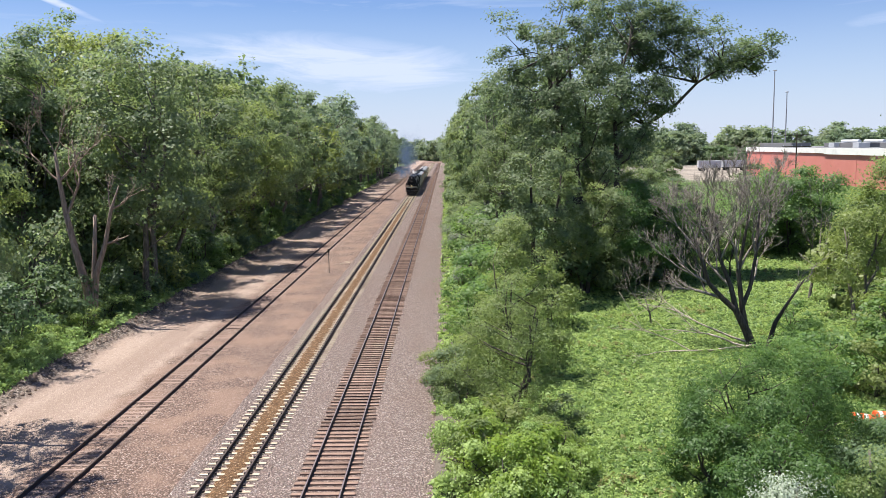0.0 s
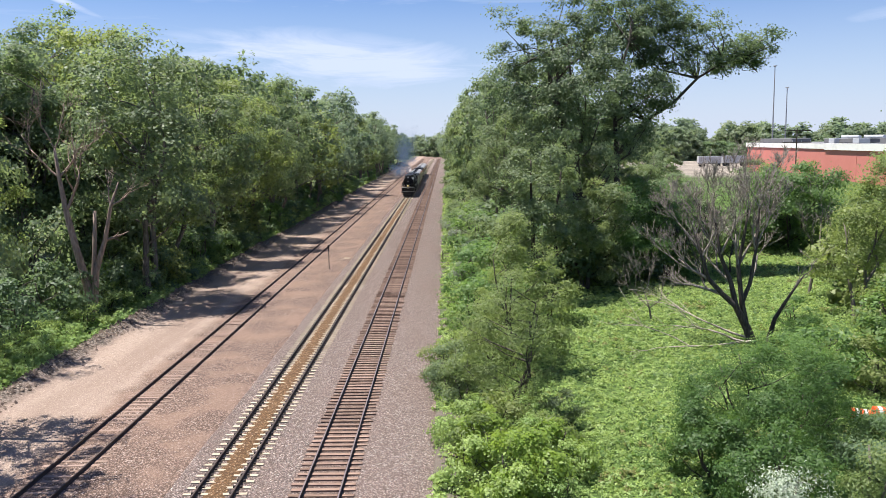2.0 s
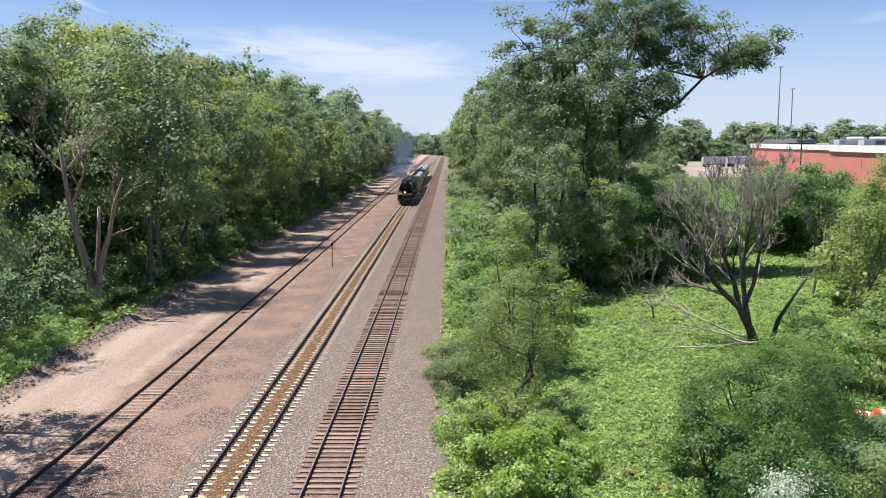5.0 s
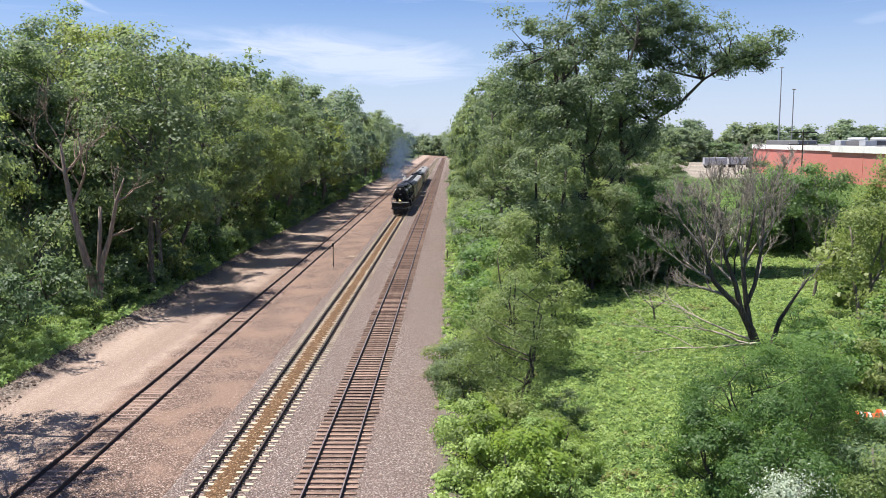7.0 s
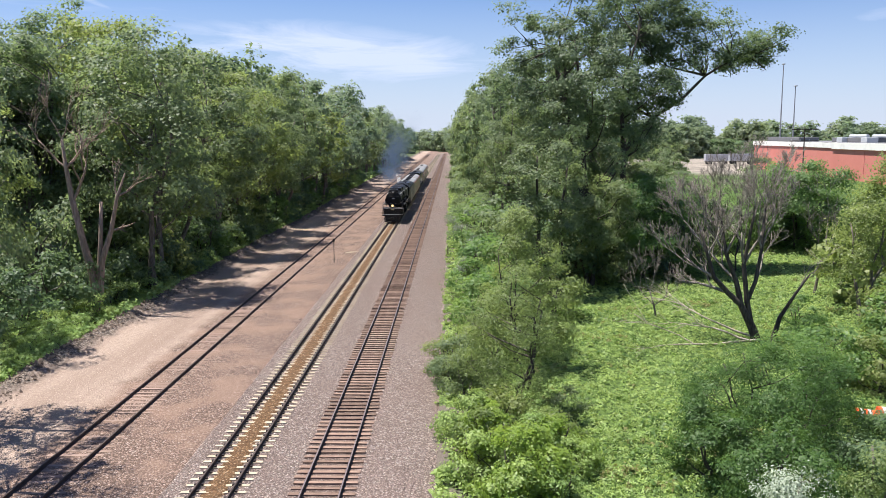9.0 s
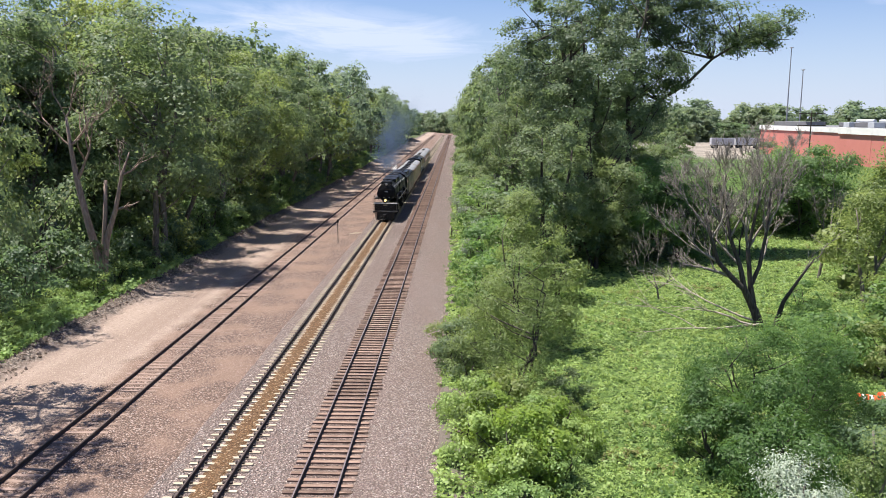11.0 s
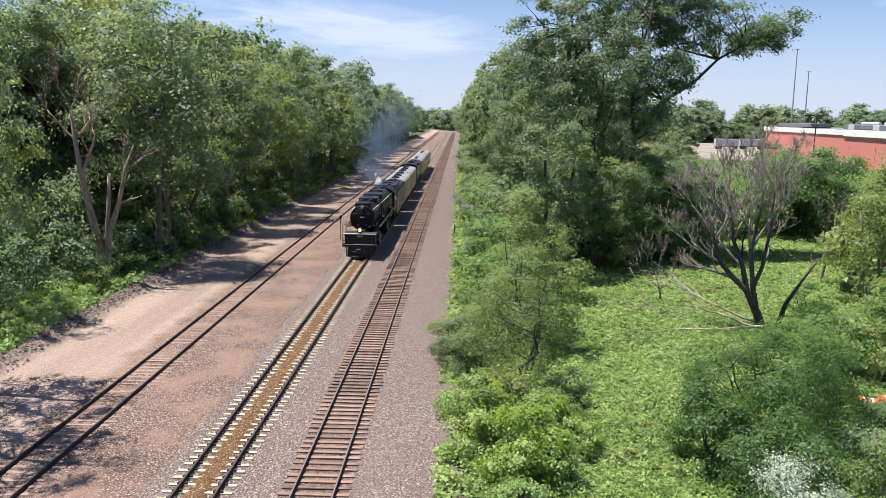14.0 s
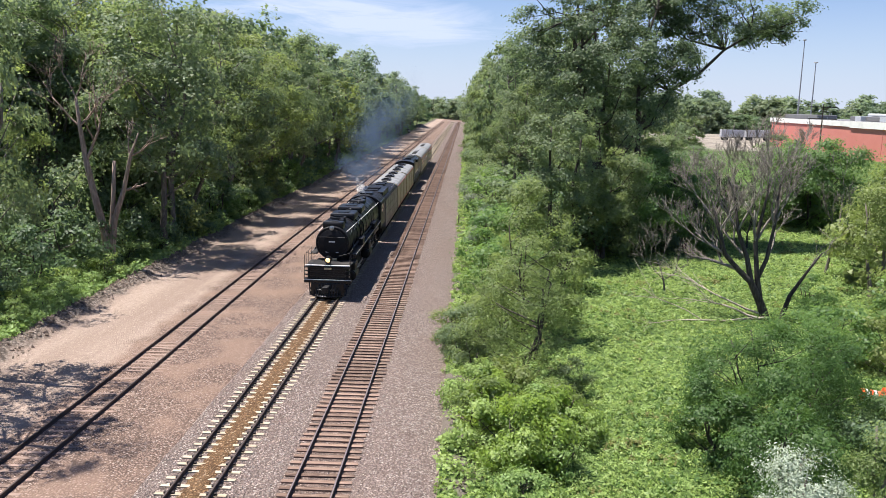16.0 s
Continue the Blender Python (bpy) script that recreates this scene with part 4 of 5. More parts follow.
def motions():
    """The train rolls towards the bridge at an even speed; its wheels turn; the smoke goes with it."""
    seconds = [k * 0.5 for k in range(33)]
    for ob, behind in TRAIN:
        walk(ob, [(t, pose(TRACK_M, START - SPEED * t + behind, RAIL_TOP)) for t in seconds])
    for ob, behind, x, z in PUFFS:
        lag = 0.0 if behind < 30 else 0.012 * behind
        sway = 0.0 if behind < 30 else 0.5
        walk(ob, [(t, pose(x + sway * math.sin(t * 0.35 + behind), START - SPEED * t + behind + lag * math.sin(t * 0.3),
                           z + sway * 0.6 * math.sin(t * 0.5 + behind * 0.3), 0, 0, 4 * math.sin(t * 0.3 + behind) * sway)) for t in seconds])
    for ob, y, r in WHEELS:
        n = 160 if r > 0.7 else 240
        walk(ob, [(16.0 * k / n, pose(0, y, r, math.degrees(SPEED * 16.0 * k / n / r))) for k in range(n + 1)])

# ---- trees beside the line ----
GROUP_L, GROUP_R = "trees along the dirt road", "trees along the meadow side"
rnd = random.Random(5)
TALL = "tall cottonwood with a full green crown among other trees"
NEAR = [tree_parts(s, 20, r, b, n, 18000, 0.25, stems=st, top=0.72, clump=0.14, narrow=0.6, corners=3, girth=0.8) for s, r, b, n, st in
        ((1, 5.6, 2.0, 190, 1), (2, 6.4, 1.5, 220, 2), (3, 5.0, 2.5, 170, 1), (4, 6.0, 1.5, 200, 3), (5, 5.4, 2.2, 180, 2))]
DISTANT = [tree_parts(s, 20, r, 1.0, 120, 4600, 0.52, stems=2, top=0.75, clump=0.15, narrow=0.6, corners=3) for s, r in ((11, 6.0), (12, 6.6), (13, 5.4))]
REMOTE = [tree_parts(s, 20, 7.4, -6.0, 110, 2200, 1.35, stems=1, top=0.85, clump=0.24, full=1.0, narrow=0.7, corners=3) for s in (14, 15, 16)]
BUSH_FAR = [tree_parts(26 + s, 4.0, 2.3, -0.4, 40, 1500, 0.40, stems=2, clump=0.26, full=1.0, corners=3) for s in range(2)]
BUSH = [tree_parts(20 + s, 4.0, 2.3, -0.6, 54, 2400, 0.25, stems=3, clump=0.25, full=1.0) for s in range(4)]
FIRST = {}


def plant(name, key, parts, bark_m, leaf_m, label, category, group, m):
    """The first of a kind is built, the others are copies of it."""
    k = (name, key, leaf_m.name)
    if k in FIRST:
        return tagged(copy_thing(FIRST[k], m), label, category, group)
    if any(k2[1] == key for k2 in FIRST):
        parts = [p.copy() for p in parts]
        for p in parts:
            p.materials.clear()
    ob = tree_kind(name, bark_m, leaf_m, parts, label, category, group, Matrix())
    FIRST[k] = ob
    ob.location, ob.rotation_euler = m.to_translation(), m.to_euler()
    made = copy_thing(ob, m)
    for o in (*ob.children_recursive, ob):
        bpy.data.objects.remove(o)
    FIRST[k] = made
    return made


def plant_scaled(name, key, parts, bark_m, leaf_m, label, category, group, m):
    """As plant(), with the size taken from the pose."""
    ob = plant(name, key, parts, bark_m, leaf_m, label, category, group, m)
    ob.matrix_basis = m
    return ob


# two rows and a backing row on the road's side
y = 47.0
while y < 455:
    for row, (x0, hs) in enumerate(((-27.9, 1.15), (-37.0, 1.26), (-45.5, 1.36))):
        if row == 2 and y > 230 or y < (66, 62, 54)[row]:
            continue
        s = rnd.uniform(0.80, 1.16) * hs
        m = at(x0 + rnd.uniform(-1.4, 1.4), y + rnd.uniform(-1.5, 2.5) + (row * 4 if y > 75 or row else 3.5), rnd.uniform(0, 6.28), s, s * rnd.uniform(0.95, 1.1))
        lf = L_OAK if rnd.random() < 0.8 else L_LIME
        # beyond 170 m most crowns take the leaf colour with haze mixed in
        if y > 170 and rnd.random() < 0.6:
            lf = L_HAZED
        if y > 150 or row and y > 115:
            k = rnd.randrange(3)
            plant_scaled("tree", ("distant", k), DISTANT[k], B_GREY, lf, TALL, "tree", GROUP_L, m)
        else:
            k = rnd.randrange(5)
            plant_scaled("tree", ("near", k), NEAR[k], B_GREY, lf, TALL, "tree", GROUP_L, m)
    y += 11.5 if y < 180 else 13.0

# the last trees before the bridge are thin and throw a broken shade over the road
AIRY = tree_parts(6, 20, 5.4, 4.0, 120, 8000, 0.23, stems=2, top=0.75, clump=0.12, narrow=0.6, corners=3)
for x, y, s, sz in ((-22.2, 32.0, 0.80, 1.25), (-23.6, 38.5, 0.76, 1.05), (-30.2, 50.5, 0.85, 0.92)):
    plant_scaled("tree", ("airy", 0), AIRY, B_GREY, L_LIME if y > 40 else L_OAK, "thin-crowned green tree beside the road", "tree", GROUP_L, at(x, y, y, s, sz))

for x, y, s in ((-38.5, 73, 1.16), (-35.0, 82, 1.08), (-42.0, 80, 1.25)):
    plant_scaled("tree", ("near", int(y) % 5), NEAR[int(y) % 5], B_GREY, L_OAK, TALL, "tree", GROUP_L, at(x, y, y, s, s))

# underbrush at the road's edge
y = 44.0
while y < 430:
    k, s = rnd.randrange(4), rnd.uniform(0.6, 1.3)
    x = -27.3 + rnd.uniform(-1.6, 0.6) - (2.2 if y < 62 else 0)
    key, kind = (("bush", k), BUSH[k]) if y < 115 else (("bush_far", k % 2), BUSH_FAR[k % 2])
    plant_scaled("bush", key, kind, B_DARK, L_DEEP if rnd.random() < 0.6 else L_FINE, "dense dark green roadside bush", "bush",
                 "bushes along the dirt road", at(x, y, rnd.uniform(0, 6.28), s, s * rnd.uniform(0.8, 1.3)))
    if y < 120:
        k, s = rnd.randrange(4), rnd.uniform(1.1, 1.7)
        key, kind = (("bush", k), BUSH[k]) if y < 72 else (("bush_far", k % 2), BUSH_FAR[k % 2])
        plant_scaled("bush", key, kind, B_DARK, L_OAK, "shaded undergrowth below the trees", "bush",
                     "bushes along the dirt road", at(x - 4.5 + rnd.uniform(-1, 1), y + 2, rnd.uniform(0, 6.28), s, s * rnd.uniform(0.9, 1.4)))
    y += rnd.uniform(2.4, 4.2) if y < 170 else rnd.uniform(5, 9)

for i, (x, y, s) in enumerate(((-28.6, 68, 0.9), (-28.6, 73, 1.3), (-28.0, 78, 1.2), (-28.2, 91, 1.2), (-28.0, 103, 1.3), (-27.8, 114, 1.2), (-27.8, 125, 1.3), (-27.8, 142, 1.4))):
    plant_scaled("bush", ("bush", i % 4), BUSH[i % 4], B_DARK, L_LIME if i % 3 else L_FINE, "sunlit green bush at the wood's edge", "bush", "bushes along the dirt road", at(x, y, i * 1.9, s, s * 1.15))

# bright weeds standing in the sun at the road's edge
for i, (x, y, s) in enumerate(((-26.6, 47, 0.42), (-27.6, 49, 0.5), (-26.4, 50.5, 0.4), (-28.4, 52, 0.5), (-26.8, 53.5, 0.45), (-27.8, 55.5, 0.5), (-26.3, 57, 0.36), (-29, 48, 0.5),
                               (-27.0, 61, 0.5), (-27.6, 66, 0.6), (-26.9, 71, 0.5), (-27.2, 75, 0.55), (-27.3, 95, 0.7), (-27.0, 101, 0.65), (-27.2, 108, 0.7), (-26.9, 118, 0.75), (-27.0, 127, 0.7), (-27.0, 138, 0.8), (-27.0, 175, 0.9), (-27.0, 190, 0.9), (-26.3, 80, 0.36), (-26.0, 83, 0.42), (-26.5, 86, 0.45), (-26.2, 89, 0.36), (-25.9, 150, 0.5), (-26.2, 156, 0.6), (-25.9, 162, 0.5), (-26, 215, 0.8), (-26, 222, 0.8))):
    plant_scaled("weed_clump", ("bush", i % 4), BUSH[i % 4], B_DARK, L_GRASS, "bright green tall weeds at the road's edge", "weeds", "weeds along the dirt road", at(x, y, i * 1.3, s * 1.2, s))

# meadow side: along the line and around the big one: x, y, height, width factor, leaf
RIGHT = [
    (8.0, 112, 20, 0.9, L_OAK), (8.8, 128, 27, 1.0, L_OAK), (7.4, 146, 27, 1.0, L_OAK), (7.0, 165, 27, 1.0, L_OAK), (6.6, 184, 27, 1.0, L_OAK), (6.4, 206, 27.5, 1.0, L_OAK),
    # the farthest of the row carry haze in their leaf colour
    (6.0, 230, 27, 1.0, L_OAK), (5.8, 256, 26.5, 1.0, L_OAK), (5.6, 284, 26, 1.0, L_OAK), (5.4, 314, 25.5, 1.0, L_OAK), (4.2, 350, 25, 1.1, L_HAZED),
    (3.6, 392, 24.5, 1.15, L_OAK), (3.0, 440, 24, 1.2, L_HAZED), (2.4, 500, 23, 1.2, L_HAZED), (2.0, 570, 22.5, 1.2, L_HAZED), (1.0, 640, 23, 1.3, L_HAZED),
    (15, 140, 30, 1.0, L_OAK), (14, 182, 32, 1.1, L_OAK), (14, 215, 33, 1.0, L_OAK), (13, 262, 33, 1.0, L_OAK), (20, 122, 23, 1.0, L_DEEP), (25, 136, 23, 1.0, L_OAK),
    (22, 160, 31, 1.1, L_OAK), (33, 124, 7.5, 0.7, L_DEEP), (25, 106, 12, 0.8, L_OAK), (30, 112, 7.5, 0.7, L_FINE),
    (14.5, 97.5, 17, 1.0, L_OAK), (20.5, 99, 15, 0.9, L_OAK), (38, 140, 9, 0.9, L_OAK), (58, 160, 10, 0.9, L_OAK), (50, 192, 13, 0.9, L_OAK), (43, 174, 11.5, 0.8, L_OAK)]
for i, (x, y, h, w, lf) in enumerate(RIGHT):
    m = Matrix.LocRotScale((x, y, ground_z(x, y)), Euler((0, 0, i * 1.7)), (w, w, h / 20))
    if y > 140:
        plant_scaled("tree", ("distant", i % 3), DISTANT[i % 3], B_GREY, lf, "leafy green tree crowding the railway's edge", "tree", GROUP_R, m)
    else:
        plant_scaled("tree", ("near", i % 5), NEAR[i % 5], B_GREY, lf, "leafy green tree crowding the railway's edge", "tree", GROUP_R, m)


def single(name, x, y, seed, h, r, base, clumps, leaves, size, bark_m, leaf_m, label, **kw):
    """A tree or shrub of its own shape."""
    return tree_kind(name, bark_m, leaf_m, tree_parts(seed, h, r, base, clumps, leaves, size, **kw), label,
                     "bush" if "bush" in name or "shrub" in name else "tree", "", at(x, y))


reach = []                  # the long side limb carries a sheet of leaves
for k in range(120):
    x = 3 + 16.0 * rnd.random()
    reach.append((x, rnd.uniform(-3, 3), 28.7 - 0.3 * (x - 8.5) - rnd.uniform(0, 6.5) * (0.7 if x > 14 else 1)))
reach += [(rnd.uniform(-12, -7.5), rnd.uniform(-2, 2), rnd.uniform(17, 29)) for _ in range(16)]
single("big_tree", 16.5, 92, 31, 33, 11.2, 7.0, 400, 84000, 0.27, B_DARK, L_COTTON, "huge old cottonwood with several dark stems and a long side limb",
       stems=4, top=0.85, clump=0.085, narrow=0.6, corners=3, extra=reach,
       limb=((0.5, 0, 9), (2.5, 0, 13), (5.5, 0.2, 16.5), (8.5, 0, 18.5), (11, 0.2, 21), (13.5, 0, 22.5), (15.5, 0, 23)))
single("tree", 8.6, 76, 32, 15.8, 3.9, 2.0, 110, 18000, 0.22, B_DARK, L_OAK, "round-topped green tree in front of the old cottonwood", stems=2, top=0.8, full=1.0, clump=0.17, corners=3)
single("tree", 13.5, 80, 33, 11.5, 4.0, 0.5, 100, 16000, 0.22, B_DARK, L_OAK, "shaded tree at the meadow's edge", stems=2, full=1.0, clump=0.17, corners=3)
single("tree", 19.0, 84, 34, 11.2, 5.0, 0.0, 120, 20000, 0.23, B_DARK, L_FINE, "fresh green tree at the wood's edge", stems=3, full=1.0, clump=0.17, corners=3)
single("tree", 24.0, 88, 35, 9.2, 4.4, 0.0, 100, 16000, 0.23, B_DARK, L_FINE, "low green tree at the wood's edge", stems=3, full=1.0, clump=0.18, corners=3)
single("young_tree", 3.2, 42.3, 36, 8.4, 3.3, 0.4, 120, 12500, 0.15, B_DARK, L_LIME, "young thin-leaved yellowish green tree with two dark stems beside the ballast", stems=3, clump=0.17, narrow=0.36, top=0.7, full=0.9, girth=0.75)
single("young_tree", 4.4, 52.0, 56, 10.2, 3.1, 0.4, 100, 14000, 0.17, B_DARK, L_LIME, "young yellow-green tree beside the ballast", stems=3, clump=0.17, narrow=0.45, top=0.7, full=0.9, girth=0.5)
single("tree", 44.0, 106, 37, 12.8, 7.2, -1.5, 190, 34000, 0.30, B_DARK, L_FINE, "broad bright green tree before the red building", stems=4, full=1.0, clump=0.15, girth=0.6, corners=3)
single("fresh_bush", 2.4, 32.6, 57, 2.9, 2.3, -0.6, 80, 9000, 0.17, B_DARK, L_SPRING, "bright fresh green bush beside the ballast", stems=4, clump=0.2, full=1.0)
single("fresh_bush", 4.4, 35.6, 58, 2.5, 1.9, -0.6, 60, 6500, 0.17, B_DARK, L_SPRING, "bright fresh green bush beside the ballast", stems=4, clump=0.2, full=1.0)
single("fresh_bush", 1.3, 36.8, 59, 2.3, 1.5, -0.6, 50, 5000, 0.17, B_DARK, L_SPRING, "bright fresh green bush beside the ballast", stems=4, clump=0.2, full=1.0)
single("tree", 33.2, 66, 38, 11.5, 3.8, 0.6, 50, 11000, 0.22, B_GREY, L_LIME, "light green tree at the meadow's far side", stems=3)
single("tree", 35.6, 62, 39, 17.5, 3.9, 4.0, 56, 11000, 0.22, B_GREY, L_LIME, "slender tree at the meadow's far side", stems=1)
single("tree", 28.0, 50, 40, 6.5, 2.6, 0.6, 34, 7500, 0.17, B_DARK, L_FINE, "small broad-leaved tree on the meadow", stems=2)
single("locust_bush", 14.4, 36.5, 41, 6.0, 4.3, -1.5, 190, 34000, 0.14, B_DARK, L_LOCUST, "feathery dark green locust thicket below the bridge", stems=5, clump=0.115, narrow=0.42, full=1.0, girth=0.5, droop=0.45)
single("locust_bush", 18.6, 32.0, 42, 3.4, 2.8, -1.0, 80, 13000, 0.16, B_DARK, L_DEEP, "shaded green thicket below the bridge", stems=4, clump=0.18, narrow=0.45, full=1.0)
single("locust_bush", 12.5, 30.0, 43, 4.2, 2.6, -1.2, 80, 12000, 0.15, B_DARK, L_LOCUST, "low feathery thicket below the bridge", stems=4, clump=0.18, narrow=0.45, full=1.0)
single("locust_bush", 17.4, 41.5, 53, 4.4, 3.0, -1.5, 90, 15000, 0.15, B_DARK, L_FINE, "feathery fresh green locust thicket below the bridge", stems=4, clump=0.17, narrow=0.42, full=1.0)
single("locust_bush", 11.4, 33.8, 54, 3.4, 2.2, -1.2, 60, 9000, 0.15, B_DARK, L_LOCUST, "low feathery thicket below the bridge", stems=3, clump=0.2, narrow=0.45, full=1.0)
single("silver_bush", 10.3, 23.2, 44, 5.15, 1.15, 2.2, 60, 9500, 0.10, B_GREY, L_WHITE, "pale silver-leaved bush catching the sun", stems=3, clump=0.3, narrow=0.35)
single("olive_bush", 14.4, 26.5, 45, 5.4, 1.2, 0.8, 30, 4200, 0.11, B_GREY, L_LIME, "olive green bush below the bridge", stems=3, clump=0.3)
single("silver_shrub", 0.9, 111, 46, 3.6, 1.7, 0.1, 26, 3200, 0.17, B_GREY, L_SILVER, "grey-leaved shrub beside the ballast", stems=3, clump=0.32, narrow=0.35)
single("silver_shrub", 2.6, 95, 47, 3.2, 1.2, 0.1, 20, 2200, 0.15, B_GREY, L_SILVER, "small grey-leaved shrub beside the ballast", stems=3, clump=0.32, narrow=0.35)
single("silver_shrub", 1.2, 84, 48, 2.2, 1.1, 0.1, 18, 1800, 0.14, B_GREY, L_SILVER, "small grey-leaved shrub beside the ballast", stems=3, clump=0.32, narrow=0.35)

# shrubs between the ballast and the meadow: x, y, size, leaf
EDGE = [(0.0, 45.5, 0.62, L_OAK), (-0.1, 47.6, 0.55, L_LIME), (3.2, 33, 0.6, L_GRASS), (1.6, 35.5, 0.62, L_LIME), (4.8, 37, 0.55, L_LIME), (2.2, 39.5, 0.66, L_LIME), (0.9, 43.5, 0.62, L_OAK), (0.6, 46.5, 0.7, L_OAK), (5.6, 41, 0.5, L_OAK),
        (1.2, 49.5, 0.75, L_LIME), (3.0, 54, 0.9, L_LIME), (6.2, 56, 0.9, L_LIME), (2.0, 60, 1.0, L_FINE), (4.4, 65, 1.1, L_FINE), (7.8, 66, 1.1, L_LIME),
        (2.2, 71, 1.0, L_FINE), (5.0, 76, 1.3, L_FINE), (3.4, 84, 1.3, L_FINE), (5.4, 92, 1.5, L_OAK), (4.0, 101, 1.5, L_FINE), (6.0, 110, 1.9, L_OAK), (3.8, 120, 1.5, L_FINE),
        (2.8, 129, 1.3, L_OAK), (4.2, 140, 1.6, L_OAK), (3.0, 152, 1.4, L_OAK), (4.0, 166, 1.6, L_OAK), (3.2, 182, 1.5, L_OAK), (3.6, 200, 1.6, L_OAK), (3.4, 222, 1.6, L_OAK),
        (3.4, 246, 1.6, L_OAK), (3.4, 272, 1.6, L_OAK), (3.4, 300, 1.6, L_OAK), (3.4, 335, 1.6, L_OAK), (3.4, 380, 1.6, L_OAK),
        (9.0, 84, 1.2, L_DEEP), (12.0, 87, 1.4, L_DEEP), (16.0, 93, 1.4, L_DEEP), (27, 100, 1.2, L_OAK), (33, 104, 1.1, L_FINE), (56, 101, 1.4, L_DEEP), (52, 92, 1.8, L_OAK),
        (44, 88, 1.3, L_LIME), (33, 60, 1.1, L_LIME), (30, 55, 0.9, L_LIME), (36, 72, 1.4, L_LIME), (41, 80, 1.5, L_LIME), (24.5, 57, 0.5, L_FINE), (26, 61, 0.7, L_FINE), (24.5, 46.5, 0.8, L_LIME), (22.6, 48, 1.0, L_FINE), (26.5, 48, 1.2, L_FINE), (28, 97, 1.3, L_OAK), (31, 102, 1.3, L_OAK), (25, 95, 1.4, L_OAK), (36, 107, 1.2, L_OAK), (43, 109, 1.5, L_DEEP), (50, 111, 1.6, L_DEEP), (56, 108, 1.8, L_OAK), (36, 116, 1.3, L_OAK), (10, 81, 1.7, L_DEEP), (13, 86, 2.0, L_DEEP), (16.5, 84, 1.6, L_OAK), (20, 92, 1.9, L_DEEP), (21, 87, 1.4, L_DEEP), (7.5, 88, 1.7, L_OAK), (9, 98, 2.0, L_DEEP), (29, 108, 1.4, L_OAK), (0.9, 33, 0.55, L_GRASS), (2.4, 31, 0.5, L_GRASS), (4.2, 31.5, 0.45, L_GRASS), (0.5, 37.5, 0.55, L_GRASS), (3.6, 36, 0.55, L_GRASS), (5.4, 34.5, 0.42, L_GRASS), (2.6, 28.5, 0.45, L_GRASS), (4.0, 39, 0.5, L_GRASS)]
for i, (x, y, s, lf) in enumerate(EDGE):
    key, kind = (("bush", i % 4), BUSH[i % 4]) if y < 190 and x < 34 else (("bush_far", i % 2), BUSH_FAR[i % 2])
    plant_scaled("shrub", key, kind, B_DARK, lf, "leafy green shrub at the meadow's edge", "bush", "shrubs on the meadow side", at(x, y, i * 2.1, s * 1.05, s))


# ---- bare trees ----
def bare(wood, rng, p, d, length, r, depth, pull, twist=0.55):
    """A branch that bends, tapers and forks."""
    pts, rr, q, way = [p.copy()], [r], p.copy(), d.copy()
    n = 4
    for i in range(n):
        way = (way + Vector([rng.uniform(-1, 1) * 0.22 for _ in range(3)]) + Vector((0, 0, pull))).normalized()
        q = q + way * (length / n)
        pts.append(q.copy())
        rr.append(max(0.011, r * (1 - 0.5 * (i + 1) / n)))
    wood.add(pts, rr)
    if depth == 0:
        return
    for k in range(rng.choice((3, 3, 4)) if depth > 1 else 4):
        i = rng.choice((2, 3, 4, 4))
        side = Vector([rng.uniform(-1, 1) for _ in range(3)])
        w = (way + side * twist * 1.3).normalized()
        bare(wood, rng, pts[i], w, length * rng.uniform(0.5, 0.8), max(0.014, rr[i] * 0.74), depth - 1, pull, twist)


def bare_tree(x, y, stems, material, label, twig=None, seed=3, spread=1.0, twist=0.55):
    ob = thing("bare_tree", at(x, y), label, "tree")
    rng = random.Random(seed)
    for pts, rr, kids in stems:
        wood = Tubes(7)
        wood.add(pts, rr)
        stem = mesh_part("stem", wood.mesh("stem"), material, ob)
        wood = Tubes(4)
        for i, way, ln, dep in kids:
            bare(wood, rng, Vector(pts[i]), Vector(way).normalized(), ln * spread, rr[i] * 0.72, dep, 0.1, twist)
        if kids:
            tagged(mesh_part("twig_tangle", wood.mesh("twig_tangle"), twig or material, stem, "bare twigs"), kind="stuff")
    return ob


